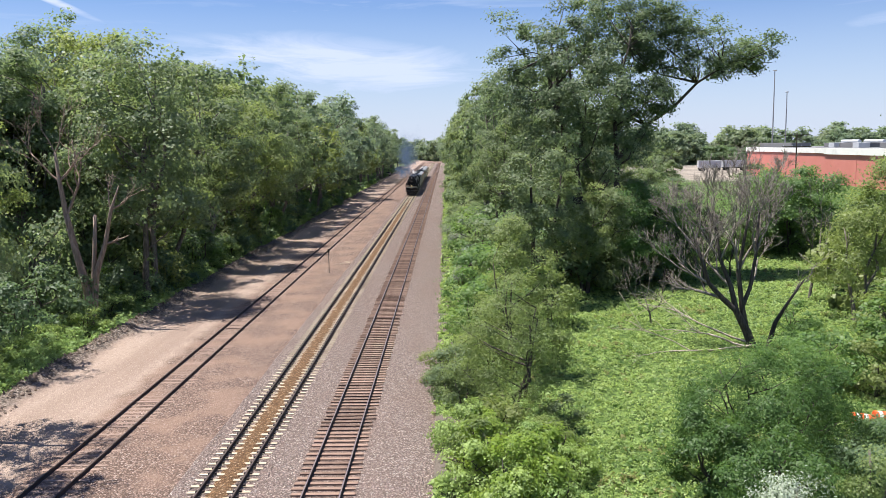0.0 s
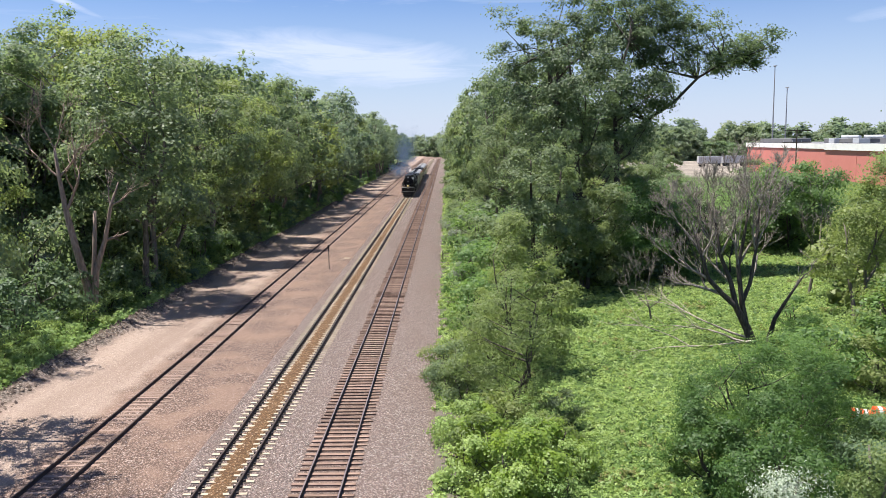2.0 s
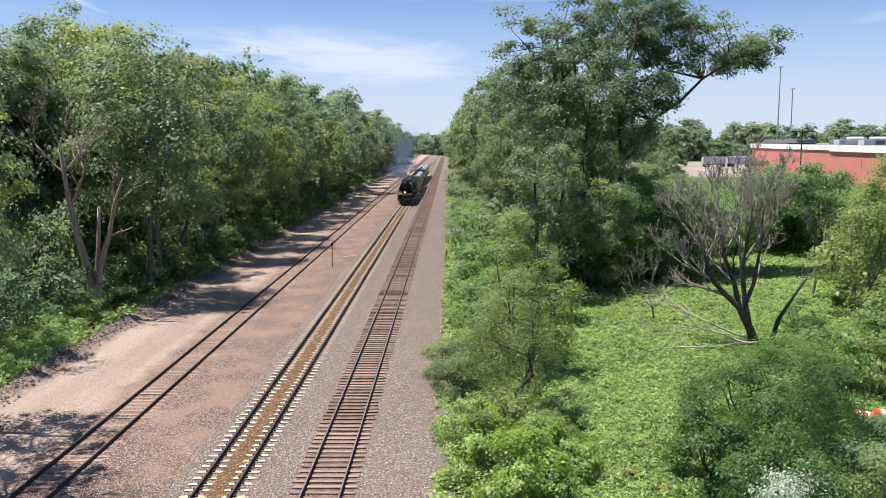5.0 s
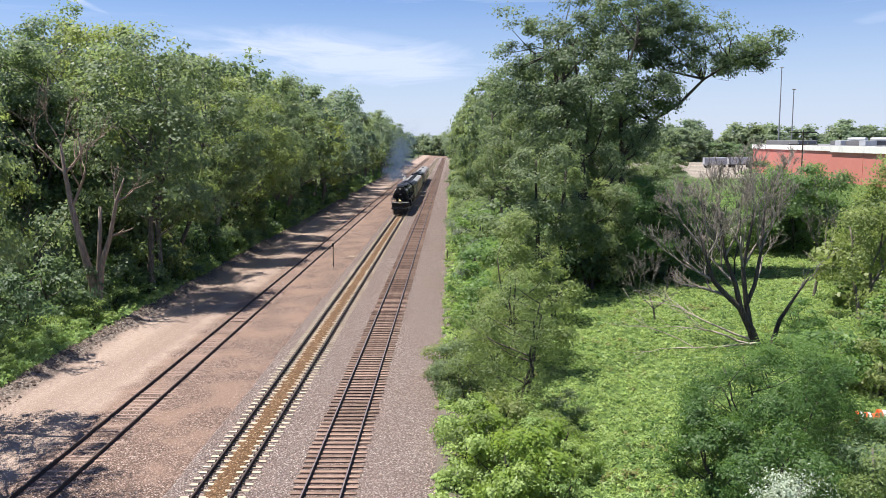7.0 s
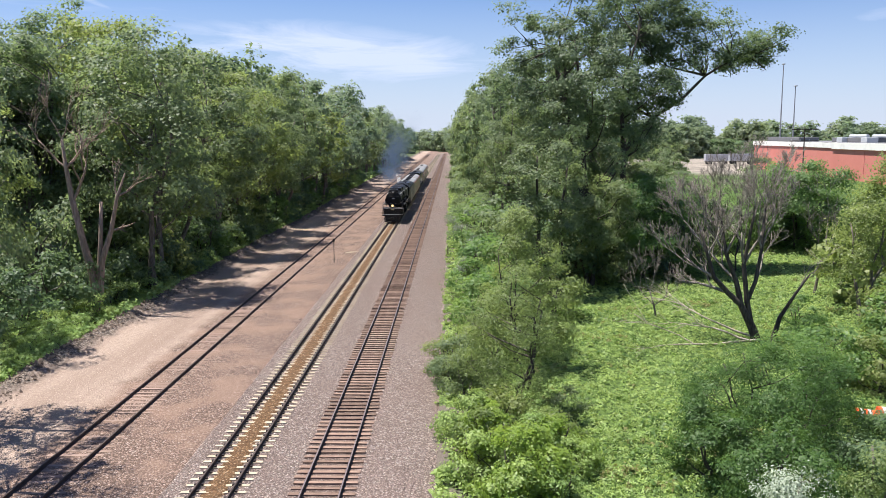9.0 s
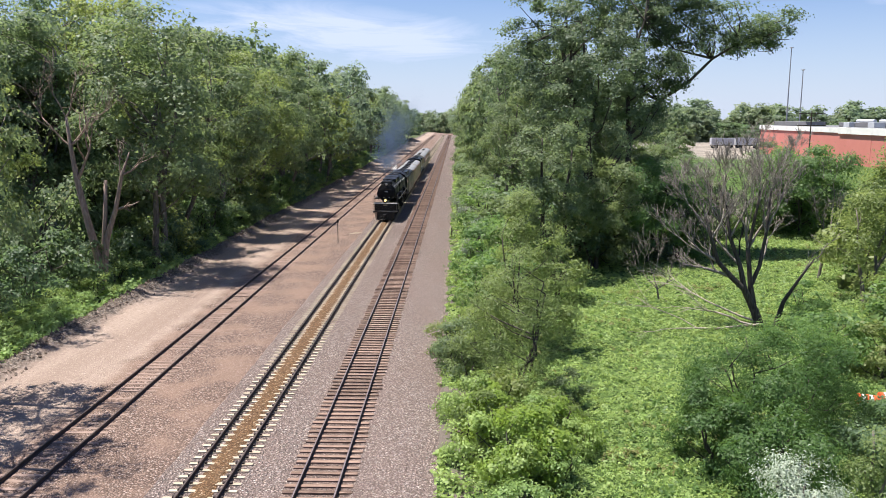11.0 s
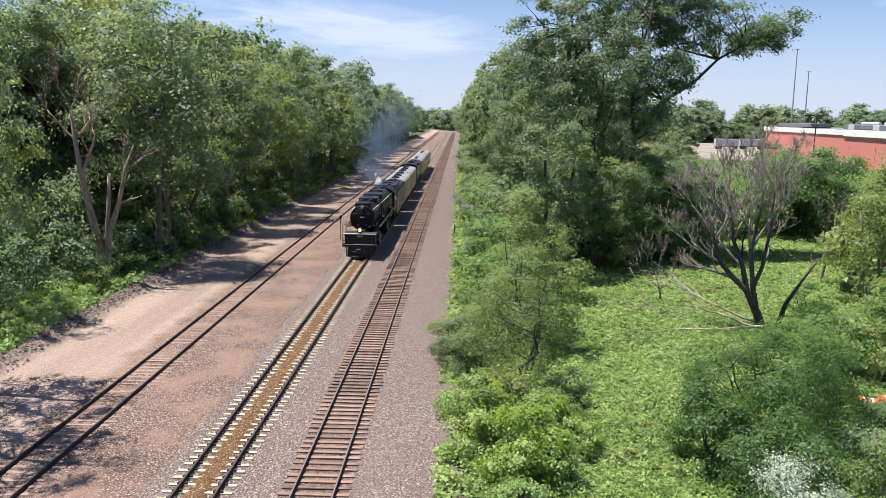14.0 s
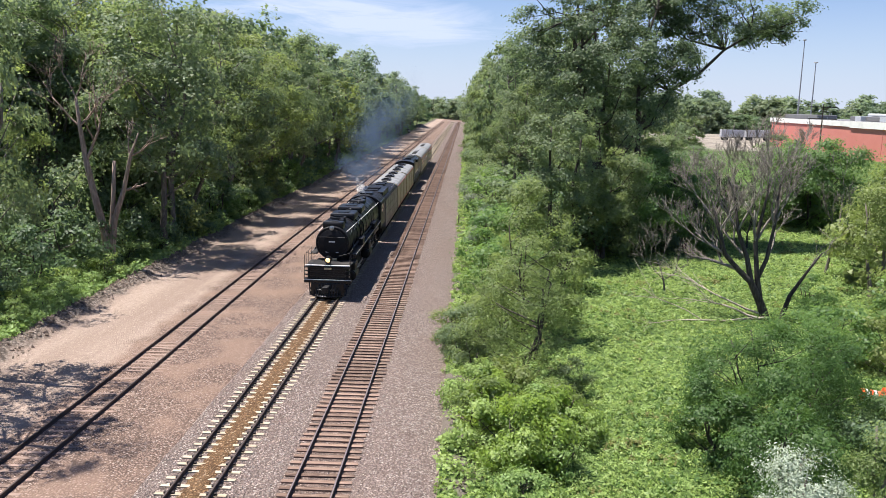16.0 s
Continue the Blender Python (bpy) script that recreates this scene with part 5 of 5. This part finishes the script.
bare_tree(21.8, 57.9, [
    ([(0, 0, -0.4), (-0.5, 0, 1.0), (-1.4, 0, 2.7), (-2.3, 0.1, 3.5), (-3.3, 0.2, 4.6), (-3.8, 0.2, 6.2), (-4.3, 0.3, 7.8)], [0.40, 0.30, 0.23, 0.19, 0.16, 0.12, 0.07],
     [(3, (-1.3, 0.3, 0.5), 2.6, 3), (4, (-1.0, 0.3, 0.8), 3.0, 4), (5, (-0.9, 0.3, 1.2), 3.0, 4), (5, (0.4, -0.4, 1.2), 2.6, 4), (6, (-0.3, 0.1, 1), 2.6, 4), (6, (0.4, 0.4, 1), 2.4, 3)]),
    ([(-1.35, 0, 2.6), (-1.7, 0.2, 4.3), (-2.5, 0.3, 6.3), (-2.9, 0.3, 8.6)], [0.22, 0.17, 0.13, 0.07],
     [(1, (-0.8, 0.5, 1.2), 3.0, 4), (2, (0.5, -0.4, 1.3), 3.0, 4), (2, (-0.8, 0.4, 1.2), 2.8, 4), (3, (0, 0.1, 1), 2.6, 4), (3, (-0.5, -0.3, 1), 2.4, 4)]),
    ([(-0.6, 0, 1.2), (-0.9, 0.2, 3.0), (-1.2, 0.3, 5.5), (-0.8, 0.3, 8.0), (-0.6, 0.3, 9.6)], [0.24, 0.19, 0.15, 0.10, 0.06],
     [(2, (0.5, 0.4, 1.3), 3.0, 4), (2, (-0.6, -0.4, 1.3), 3.0, 4), (3, (0.4, 0.3, 1.2), 2.6, 4), (4, (0.1, 0, 1), 2.6, 4), (4, (-0.6, 0.2, 1), 2.4, 4)]),
    ([(-0.95, 0.2, 2.7), (-0.35, 0.2, 4.3), (0.0, 0.3, 6.6), (0.2, 0.4, 9.6)], [0.18, 0.14, 0.11, 0.06],
     [(1, (0.7, 0.3, 1.1), 2.6, 3), (2, (0.7, 0.3, 1.3), 2.8, 4), (2, (-0.4, -0.4, 1.3), 2.8, 4), (3, (0.3, 0, 1), 2.4, 4), (3, (-0.4, 0.3, 1), 2.4, 3)]),
    ([(1.0, 0.2, -0.2), (1.5, 0.2, 1.7), (2.5, 0.3, 3.3), (3.5, 0.3, 4.8)], [0.20, 0.15, 0.10, 0.05], [(2, (0.5, 0, 1), 1.6, 2), (3, (0.8, 0, 0.4), 1.6, 2)])],
    B_DARK, "bare dead tree with dark leaning stems and grey twigs", B_TWIG, spread=0.84, twist=0.45)
bare_tree(33.5, 76, [([(0, 0, -0.3), (0.3, 0, 2.0), (0.8, 0, 4.0), (0.9, 0.1, 6.5)], [0.16, 0.12, 0.09, 0.05],
                      [(1, (1, 0, 0.8), 2.4, 3), (2, (-1, 0, 0.8), 2.2, 3), (2, (0.8, 0.3, 1), 2.2, 3), (3, (0, 0, 1), 2.2, 3)])],
          B_GREY, "small grey dead tree standing on the meadow", seed=8)
bare_tree(16.5, 66, [([(0, 0, -0.2), (-0.2, 0, 1.0), (-0.6, 0, 2.2)], [0.09, 0.07, 0.04], [(1, (-1, 0, 0.9), 1.8, 3), (2, (0.6, 0.3, 1), 1.8, 3), (1, (0.9, 0, 0.8), 1.6, 3), (2, (-0.5, 0, 1), 1.6, 3)])],
          B_GREY, "low tangle of grey dead brush", seed=12)
bare_tree(-27.6, 63.4, [
    ([(0, 0, -0.3), (-0.3, 0, 3.0), (-1.0, 0, 6.0), (-1.6, 0.1, 8.8), (-2.0, 0.2, 11.4), (-2.2, 0.2, 13.6)], [0.42, 0.33, 0.26, 0.22, 0.16, 0.10],
     [(3, (1.0, 0, 1.2), 3.2, 3), (4, (-1, 0.2, 1), 3.0, 3), (5, (0.8, 0, 1), 2.2, 3), (5, (-0.5, 0, 1), 2.0, 3), (4, (0.9, 0, 0.8), 2.6, 3)]),
    ([(0.1, 0, 1.5), (0.45, 0, 4.2), (1.3, 0, 6.6), (1.9, 0, 9.2), (2.6, 0, 11.0)], [0.30, 0.24, 0.18, 0.13, 0.05],
     [(3, (1, 0.1, 0.5), 1.6, 2), (3, (-0.4, 0, 1.2), 1.6, 2), (2, (1, 0, 0.1), 1.2, 1)]),
    ([(0.15, 0.1, 3.4), (0.4, 0.1, 6.0), (0.6, 0.1, 8.8)], [0.2, 0.17, 0.13], [])],
    B_TAN, "dead forked tree with tan barkless stems by the road", seed=21)

for k, (x, y) in enumerate(((26.0, 83), (31.0, 90))):
    bare_tree(x, y, [([(0, 0, -0.2), (-0.1, 0, 1.5), (0.2, 0, 3.2)], [0.10, 0.08, 0.05],
                      [(0, (-0.5, 0, 1), 3.0, 3), (1, (-0.8, 0.1, 1), 2.8, 3), (1, (0.7, 0, 1), 2.8, 3), (2, (0.1, 0, 1), 3.2, 3), (2, (-0.4, 0.2, 1), 2.8, 3)])],
              B_DARK, "dark leafless brush at the meadow's edge", seed=70 + k)

# fallen pale branches under the bare tree
for k, (x, y, a, ln) in enumerate(((21.4, 56.9, 178, 6.0), (21.4, 57.9, 158, 4.8), (20.8, 56.6, 170, 3.4))):
    wood, rng = Tubes(6), random.Random(60 + k)
    bare(wood, rng, Vector((0, 0, 0.35)), Vector((1, 0, 0.12 if k == 1 else 0.03)), ln, 0.085, 2, 0.0, 0.35)
    tagged(mesh_part("fallen_branch", wood.mesh("fallen_branch"), B_PALE, None, m=at(x, y, radians(a))), "pale barkless fallen branch lying in the weeds", "branch", "fallen branches", "stuff")


# ---- weeds and grass ----
def weeds(name, seed, count, region, tall, size, material, label, keep=None, narrow=0.65, bunch=11):
    """Low plants, each a small dome of leaves that face outward."""
    rng = np.random.default_rng(seed)
    x0, x1, y0, y1 = region
    feet, tops = [], []
    while len(feet) * bunch < count:
        x, u = rng.uniform(x0, x1), rng.random() ** 1.6
        y = y0 + (y1 - y0) * u
        if keep is None or keep(x, y, rng):
            feet.append((x, y, ground_z(x, y)))
            tops.append(tall * (0.25 + 0.6 * max(0.0, 0.5 + noise.noise((x * 0.35, y * 0.35, 3.0))) + 1.5 * max(0.0, noise.noise((x * 1.1, y * 0.8, 5.0)))))
    feet, tops = np.repeat(np.array(feet), bunch, 0), np.repeat(np.array(tops) * rng.uniform(0.6, 1.3, len(tops)), bunch)[:, None]
    d = rng.normal(0, 1, feet.shape)
    d[:, 2] = np.abs(d[:, 2])
    d /= np.linalg.norm(d, axis=1)[:, None]
    pts = feet + d * rng.uniform(0.55, 1.0, (len(feet), 1)) * np.concatenate([0.12 + 0.5 * tops, 0.12 + 0.5 * tops, tops], 1)
    scale = size * np.clip(0.75 + pts[:, 1] / 130, 0.8, 2.0)
    me = leaf_mesh(name, pts, d * [0.8, 0.8, 0.6], scale, rng, narrow, 0.55, 0.45, 3)
    tagged(mesh_part(name, me, material, None), label, "grass", kind="stuff")


def patchy(f, cut):
    return lambda x, y, rng: noise.noise((x * f, y * f, 8.0)) + rng.uniform(-0.25, 0.25) > cut


weeds("meadow_weeds", 1, 210000, (0.4, 54, 26, 125), 0.38, 0.12, L_GRASS, "bright green broad-leaved meadow weeds")
weeds("meadow_grass", 7, 170000, (0.4, 54, 26, 125), 0.42, 0.24, L_GRASS, "fine bright green meadow grass", None, 0.2, 7)
weeds("meadow_tufts", 2, 26000, (0.4, 62, 26, 135), 0.55, 0.19, L_FINE, "taller green tufts on the meadow", patchy(0.16, 0.12))
weeds("dry_tufts", 3, 9000, (4, 50, 30, 110), 0.4, 0.16, L_DRY, "yellowing weeds on the meadow", patchy(0.3, 0.3))
weeds("verge_weeds", 4, 26000, (-32, -25.2, 38, 75), 1.0, 0.20, L_GRASS, "bright green tall weeds along the road's edge")
weeds("verge_grass", 5, 14000, (-27.4, -25.2, 70, 300), 0.8, 0.24, L_GRASS, "bright green weeds along the road's edge", patchy(0.07, 0.0))
weeds("ballast_edge_weeds", 6, 14000, (-0.7, 2.0, 26, 240), 0.5, 0.18, L_GRASS, "green weeds at the foot of the ballast", patchy(0.4, -0.15))


def rubble(count):
    """Broken stone and clods heaped along the road's far edge."""
    rng = np.random.default_rng(77)
    base = np.array([(1, 0, 0), (-1, 0, 0), (0, 1, 0), (0, -1, 0), (0, 0, 1), (0, 0, -1)], float)
    tri = np.array([(0, 2, 4), (2, 1, 4), (1, 3, 4), (3, 0, 4), (2, 0, 5), (1, 2, 5), (3, 1, 5), (0, 3, 5)])
    verts, faces = [], []
    for i in range(count):
        y = 34 + 190 * rng.random() ** 1.7
        x = -24.7 + rng.normal(0, 0.55)
        s = 0.035 + 0.11 * rng.random() ** 3
        v = base * s * rng.uniform(0.6, 1.3, (6, 3)) + rng.normal(0, 0.15 * s, (6, 3))
        verts.append(v + [x, y, ground_z(x, y) + s * 0.3])
        faces.append(tri + 6 * i)
    me = bpy.data.meshes.new("rubble")
    me.from_pydata(np.concatenate(verts).tolist(), [], np.concatenate(faces).tolist())
    tagged(mesh_part("rubble", me, tie_material("rubble_stone", (0.12, 0.09, 0.07), (0.30, 0.235, 0.19), (0.2, 0.155, 0.12)), None),
           "broken stone and clods heaped along the road", "rubble", kind="stuff")


rubble(4200)

# ---- far buildings, yard and distance ----
P_BRICK = plain("red_metal_wall", (0.56, 0.20, 0.165), 0.7, 0.0, 0.2, 0.15, 0.3, (0.42, 0.14, 0.10))
P_FASCIA = plain("white_fascia", (0.78, 0.76, 0.72), 0.6, 0.0, 0.2, 0.3)
P_ROOFING = plain("roofing", (0.16, 0.16, 0.165), 0.8, 0.0, 0.3, 0.2)
P_DUCT = plain("duct_metal", (0.55, 0.56, 0.57), 0.45, 0.3, 0.2, 0.5)
P_POLE = plain("pole_wood", (0.075, 0.055, 0.04), 0.9)
P_MAST = plain("mast_grey", (0.30, 0.31, 0.33), 0.6, 0.2)
P_TRAILER = plain("trailer_grey", (0.50, 0.50, 0.52), 0.5, 0.1, 0.3, 0.4)
P_ORANGE = plain("safety_orange", (0.85, 0.10, 0.02), 0.5, 0.0, 0.15)
P_BAND = plain("reflective_white", (0.8, 0.8, 0.78), 0.4, 0.0, 0.15)
P_CARWHITE = plain("car_white", (0.7, 0.71, 0.72), 0.3, 0.0, 0.1)
P_CARDARK = plain("car_dark", (0.03, 0.035, 0.045), 0.3, 0.0, 0.1)
P_TYRE = plain("tyre", (0.02, 0.02, 0.02), 0.9)


def build_factory():
    hall = thing("factory_building", pose(104, 150, 1.7), "long flat-roofed red factory hall with a white roof edge", "building")
    part("wall", solid((50, 69.5, 4.1, 100, 139, 8.4)), P_BRICK, hall)
    part("roof_edge", solid((50, 109.6, 9.05, 100.6, 60.0, 1.4)), P_FASCIA, hall, "white roof edge")
    part("roof_edge", solid((50, 39.6, 8.95, 100.9, 79.8, 1.7)), P_FASCIA, hall, "deeper white roof edge")
    part("roof", solid((50, 69.5, 9.8, 99, 138, 0.1)), P_ROOFING, hall)
    for k in range(2):
        part("wall_rib", solid((-0.04, 62 + 46 * k, 4.0, 0.08, 0.4, 8.0)), P_BRICK, hall)
    part("roof_plant", solid((5, 120, 10.5, 6, 26, 1.3), bevel=0.1), P_ROOFING, hall, "dark roof plant")
    part("roof_plant", solid((9, 84, 10.5, 6, 20, 1.2), bevel=0.1), P_ROOFING, hall, "dark roof plant")
    for k in range(4):
        bm = bmesh.new()
        rod(bm, (9, 40 + 13 * k, 11.5), (9, 50 + 13 * k, 11.5), 0.5, 14)
        for u in (41, 49):
            box(bm, 9, u + 13 * k, 10.6, 0.8, 0.3, 1.7)
        part("roof_duct", bm, P_DUCT, hall, "pale metal roof duct")
        part("roof_unit", solid((6, 44 + 14 * k, 10.5, 3, 3.4, 1.4), bevel=0.08), P_DUCT if k != 1 else P_ROOFING, hall)


build_factory()


def build_trailer(x, y, label):
    t = thing("semi_trailer", pose(x, y, ground_z(x, y)), label, "trailer", "trailers parked in the yard")
    part("box", solid((0, 0, 2.65, 9.0, 2.6, 2.8), bevel=0.05), P_TRAILER, t)
    for k in range(8):
        part("side_rib", solid((-4 + k * 1.14, -1.32, 2.65, 0.1, 0.04, 2.6)), P_TRAILER, t)
    for wx in (-3.4, -2.3, 3.6):
        bm = bmesh.new()
        lathe(bm, [(-1.25, 0.3), (-1.25, 0.5), (1.25, 0.5), (1.25, 0.3)], (wx, 0, 0.5), "y", 14)
        part("wheel", bm, P_TYRE, t)
    part("chassis", solid((0, 0, 1.1, 8.8, 1.0, 0.3)), P_UNDER, t)


build_trailer(105.5, 335, "grey box trailer parked beside the factory")
build_trailer(115.5, 336, "grey box trailer parked beside the factory")


def build_utility_pole(x, y, top, arms, label):
    p = thing("utility_pole", pose(x, y, ground_z(x, y)), label, "utility pole")
    bm = bmesh.new()
    rod(bm, (0, 0, -0.5), (0, 0, top), 0.2, 8, 0.13)
    part("pole", bm, P_POLE, p)
    for z, w in arms:
        part("crossarm", solid((0, -0.2, z, w, 0.14, 0.2)), P_POLE, p)
        for k in range(4):
            bm = bmesh.new()
            rod(bm, (-w / 2 + 0.2 + k * (w - 0.4) / 3, -0.2, z + 0.1), (-w / 2 + 0.2 + k * (w - 0.4) / 3, -0.2, z + 0.4), 0.06, 6)
            part("insulator", bm, P_DUCT, p)


build_utility_pole(79.5, 190, 14.2, ((13.6, 6.0), (11.0, 6.5)), "dark wooden utility pole with two crossarms before the factory")
build_utility_pole(-31, 560, 17, ((16.2, 3.0),), "wooden utility pole beside the far end of the line")
build_utility_pole(-24, 610, 16, ((15.2, 3.0),), "wooden utility pole beside the far end of the line")
for x, y, top in ((163.5, 420, 46.0), (174, 430, 36.0)):
    p = thing("light_mast", pose(x, y, ground_z(x, y)), "thin tall grey lighting mast behind the factory", "mast", "lighting masts")
    bm = bmesh.new()
    rod(bm, (0, 0, -0.5), (0, 0, top), 0.42, 10, 0.2)
    part("pole", bm, P_MAST, p)
    bm = bmesh.new()
    lathe(bm, [(top - 0.2, 0.5), (top, 1.0), (top + 0.3, 0.9)], (0, 0, 0), "z", 12)
    part("lamp_ring", bm, P_MAST, p)

# far woods
for i in range(66):
    if i < 50:
        x, y = 92 + i * 4.2 + rnd.uniform(-3, 3), rnd.uniform(440, 540)
        s = rnd.uniform(0.9, 1.15)
    elif i < 58:
        x, y, s = -46 + (i - 50) * 6.6, rnd.uniform(690, 760), rnd.uniform(0.8, 1.05)
    else:
        x, y, s = 60 + (i - 58) * 9, rnd.uniform(400, 440), rnd.uniform(0.7, 0.9)
    m = at(x, y, rnd.uniform(0, 6), s * 1.15, s)
    # horizon trees, their leaf colour paled and blued as by haze
    plant_scaled("tree", ("remote", i % 3), REMOTE[i % 3], B_GREY, L_HAZED, "distant green tree on the horizon", "tree", "distant woods", m)
for i in range(34):
    plant_scaled("bush", ("bush_far", i % 2), BUSH_FAR[i % 2], B_DARK, L_DEEP, "distant green thicket at the foot of the woods", "bush", "distant woods", at(84 + i * 6.5, rnd.uniform(425, 440), i, 3.2, 2.2))
for i in range(14):
    plant_scaled("bush", ("bush_far", i % 2), BUSH_FAR[i % 2], B_DARK, L_DEEP, "distant green thicket at the foot of the woods", "bush", "distant woods", at(-110 + i * 6.5 + (58 if i > 12 else 0), rnd.uniform(560, 640), i, 3.0, rnd.uniform(2.0, 4.0)))
for i in range(24):
    a = -1.2 + 2.4 * i / 23
    d = rnd.uniform(900, 1000)
    x, y = d * math.sin(a), d * math.cos(a)
    plant_scaled("tree", ("remote", i % 3), REMOTE[i % 3], B_GREY, L_DEEP, "distant green tree on the horizon", "tree", "distant woods", at(x, y, i, 4.0, 0.9))


# ---- small things beside the tracks ----
def build_pickup(x, y, turn, paint, label):
    c = thing("pickup_truck", pose(x, y, ground_z(x, y), 0, 0, turn), label, "car", "vehicles parked at the far end of the road")
    part("body", solid((0, 0, 0.85, 5.4, 1.9, 0.6), (1.9, 0, 1.05, 1.5, 1.85, 0.5), (-1.75, 0.9, 1.25, 1.9, 0.08, 0.35), (-1.75, -0.9, 1.25, 1.9, 0.08, 0.35), bevel=0.06), paint, c)
    part("cab", solid((0.1, 0, 1.5, 2.1, 1.7, 0.75), bevel=0.16), paint, c)
    for s in (-1, 1):
        part("side_window", solid((0.1, s * 0.86, 1.55, 1.7, 0.03, 0.42)), P_WINDOW, c)
    part("windscreen", solid((1.14, 0, 1.52, 0.06, 1.4, 0.45)), P_WINDOW, c)
    for wx in (-1.7, 1.7):
        for s in (-1, 1):
            bm = bmesh.new()
            lathe(bm, [(-0.12, 0.2), (-0.12, 0.38), (0.12, 0.38), (0.12, 0.2)], (wx, s * 0.85, 0.38), "y", 16)
            part("wheel", bm, P_TYRE, c)


build_pickup(-28.0, 380, 92, P_CARWHITE, "white pickup truck parked in the trees' shade")
build_pickup(-25.5, 366, 85, P_CARDARK, "dark pickup truck parked in the trees' shade")

post = thing("marker_post", pose(-12.95, 90, -0.1), "thin dark steel marker post beside the siding", "post")
bm = bmesh.new()
rod(bm, (0, 0, -0.3), (0, 0, 2.7), 0.045, 8)
part("pole", bm, P_UNDER, post)
part("sign_plate", solid((0, -0.06, 2.5, 0.22, 0.02, 0.36)), P_UNDER, post)
stake = thing("wooden_stake", pose(-0.5, 96, ground_z(-0.5, 96)), "short dark wooden stake beside the ballast", "post")
part("shaft", solid((0, 0, 0.5, 0.12, 0.12, 1.3)), P_POLE, stake)

# weathered planks left in the gravel
for k, (x, y, a) in enumerate(((-12.1, 97.5, 30), (-11.7, 98.3, -20))):
    pl = new("plank", None)
    pl.matrix_basis = pose(x, y, -0.04, 0, 0, a)
    tagged(pl, "pale weathered plank lying in the gravel", "plank", "planks left in the gravel")
    part("board", solid((0, 0, 0.03, 1.3, 0.2, 0.05), bevel=0.01), M_TIE_CONC, pl)


def build_mound(x, y, r, h):
    me = bpy.data.meshes.new("dirt_pile")
    vs, fs, rings, n = [(0, 0, h)], [], 8, 26
    for i in range(1, rings + 1):
        for k in range(n):
            a, u = 2 * math.pi * k / n, i / rings
            rr = r * u * (1 + 0.25 * noise.noise((math.cos(a) * 1.3, math.sin(a) * 1.3, u)))
            vs.append((rr * math.cos(a) * 1.4, rr * math.sin(a), h * (1 - u) ** 1.1 + 0.3 * noise.noise((rr * math.cos(a), rr * math.sin(a), 4.0)) * (1 - u) - 0.1 * u))
    for k in range(n):
        fs.append((0, 1 + k, 1 + (k + 1) % n))
    for i in range(rings - 1):
        for k in range(n):
            a, b = 1 + i * n + k, 1 + i * n + (k + 1) % n
            fs.append((a, a + n, b + n, b))
    me.from_pydata(vs, [], fs)
    me.shade_smooth()
    tagged(mesh_part("dirt_pile", me, M_GROUND, None, m=pose(x, y, 0)), "low heap of brown dirt beside the far track", "dirt pile")


build_mound(-24, 450, 5.5, 2.4)


def build_drum(x, y, a):
    d = thing("traffic_drum", pose(x, y, ground_z(x, y) + 0.32, 90, 0, a), "orange and white traffic drum lying in the bushes", "traffic drum", "traffic drums")
    for k, mat in enumerate((P_ORANGE, P_BAND, P_ORANGE, P_BAND, P_ORANGE)):
        bm = bmesh.new()
        z0 = -0.5 + k * 0.2
        r = 0.30 - 0.015 * k
        lathe(bm, [(z0, r * 0.9), (z0 + 0.01, r), (z0 + 0.18, r - 0.01), (z0 + 0.2, r * 0.9)], (0, 0, 0), "z", 20)
        part("band", bm, mat, d)


build_drum(21.3, 41.5, 75)
build_drum(22.6, 41.8, 85)

motions()
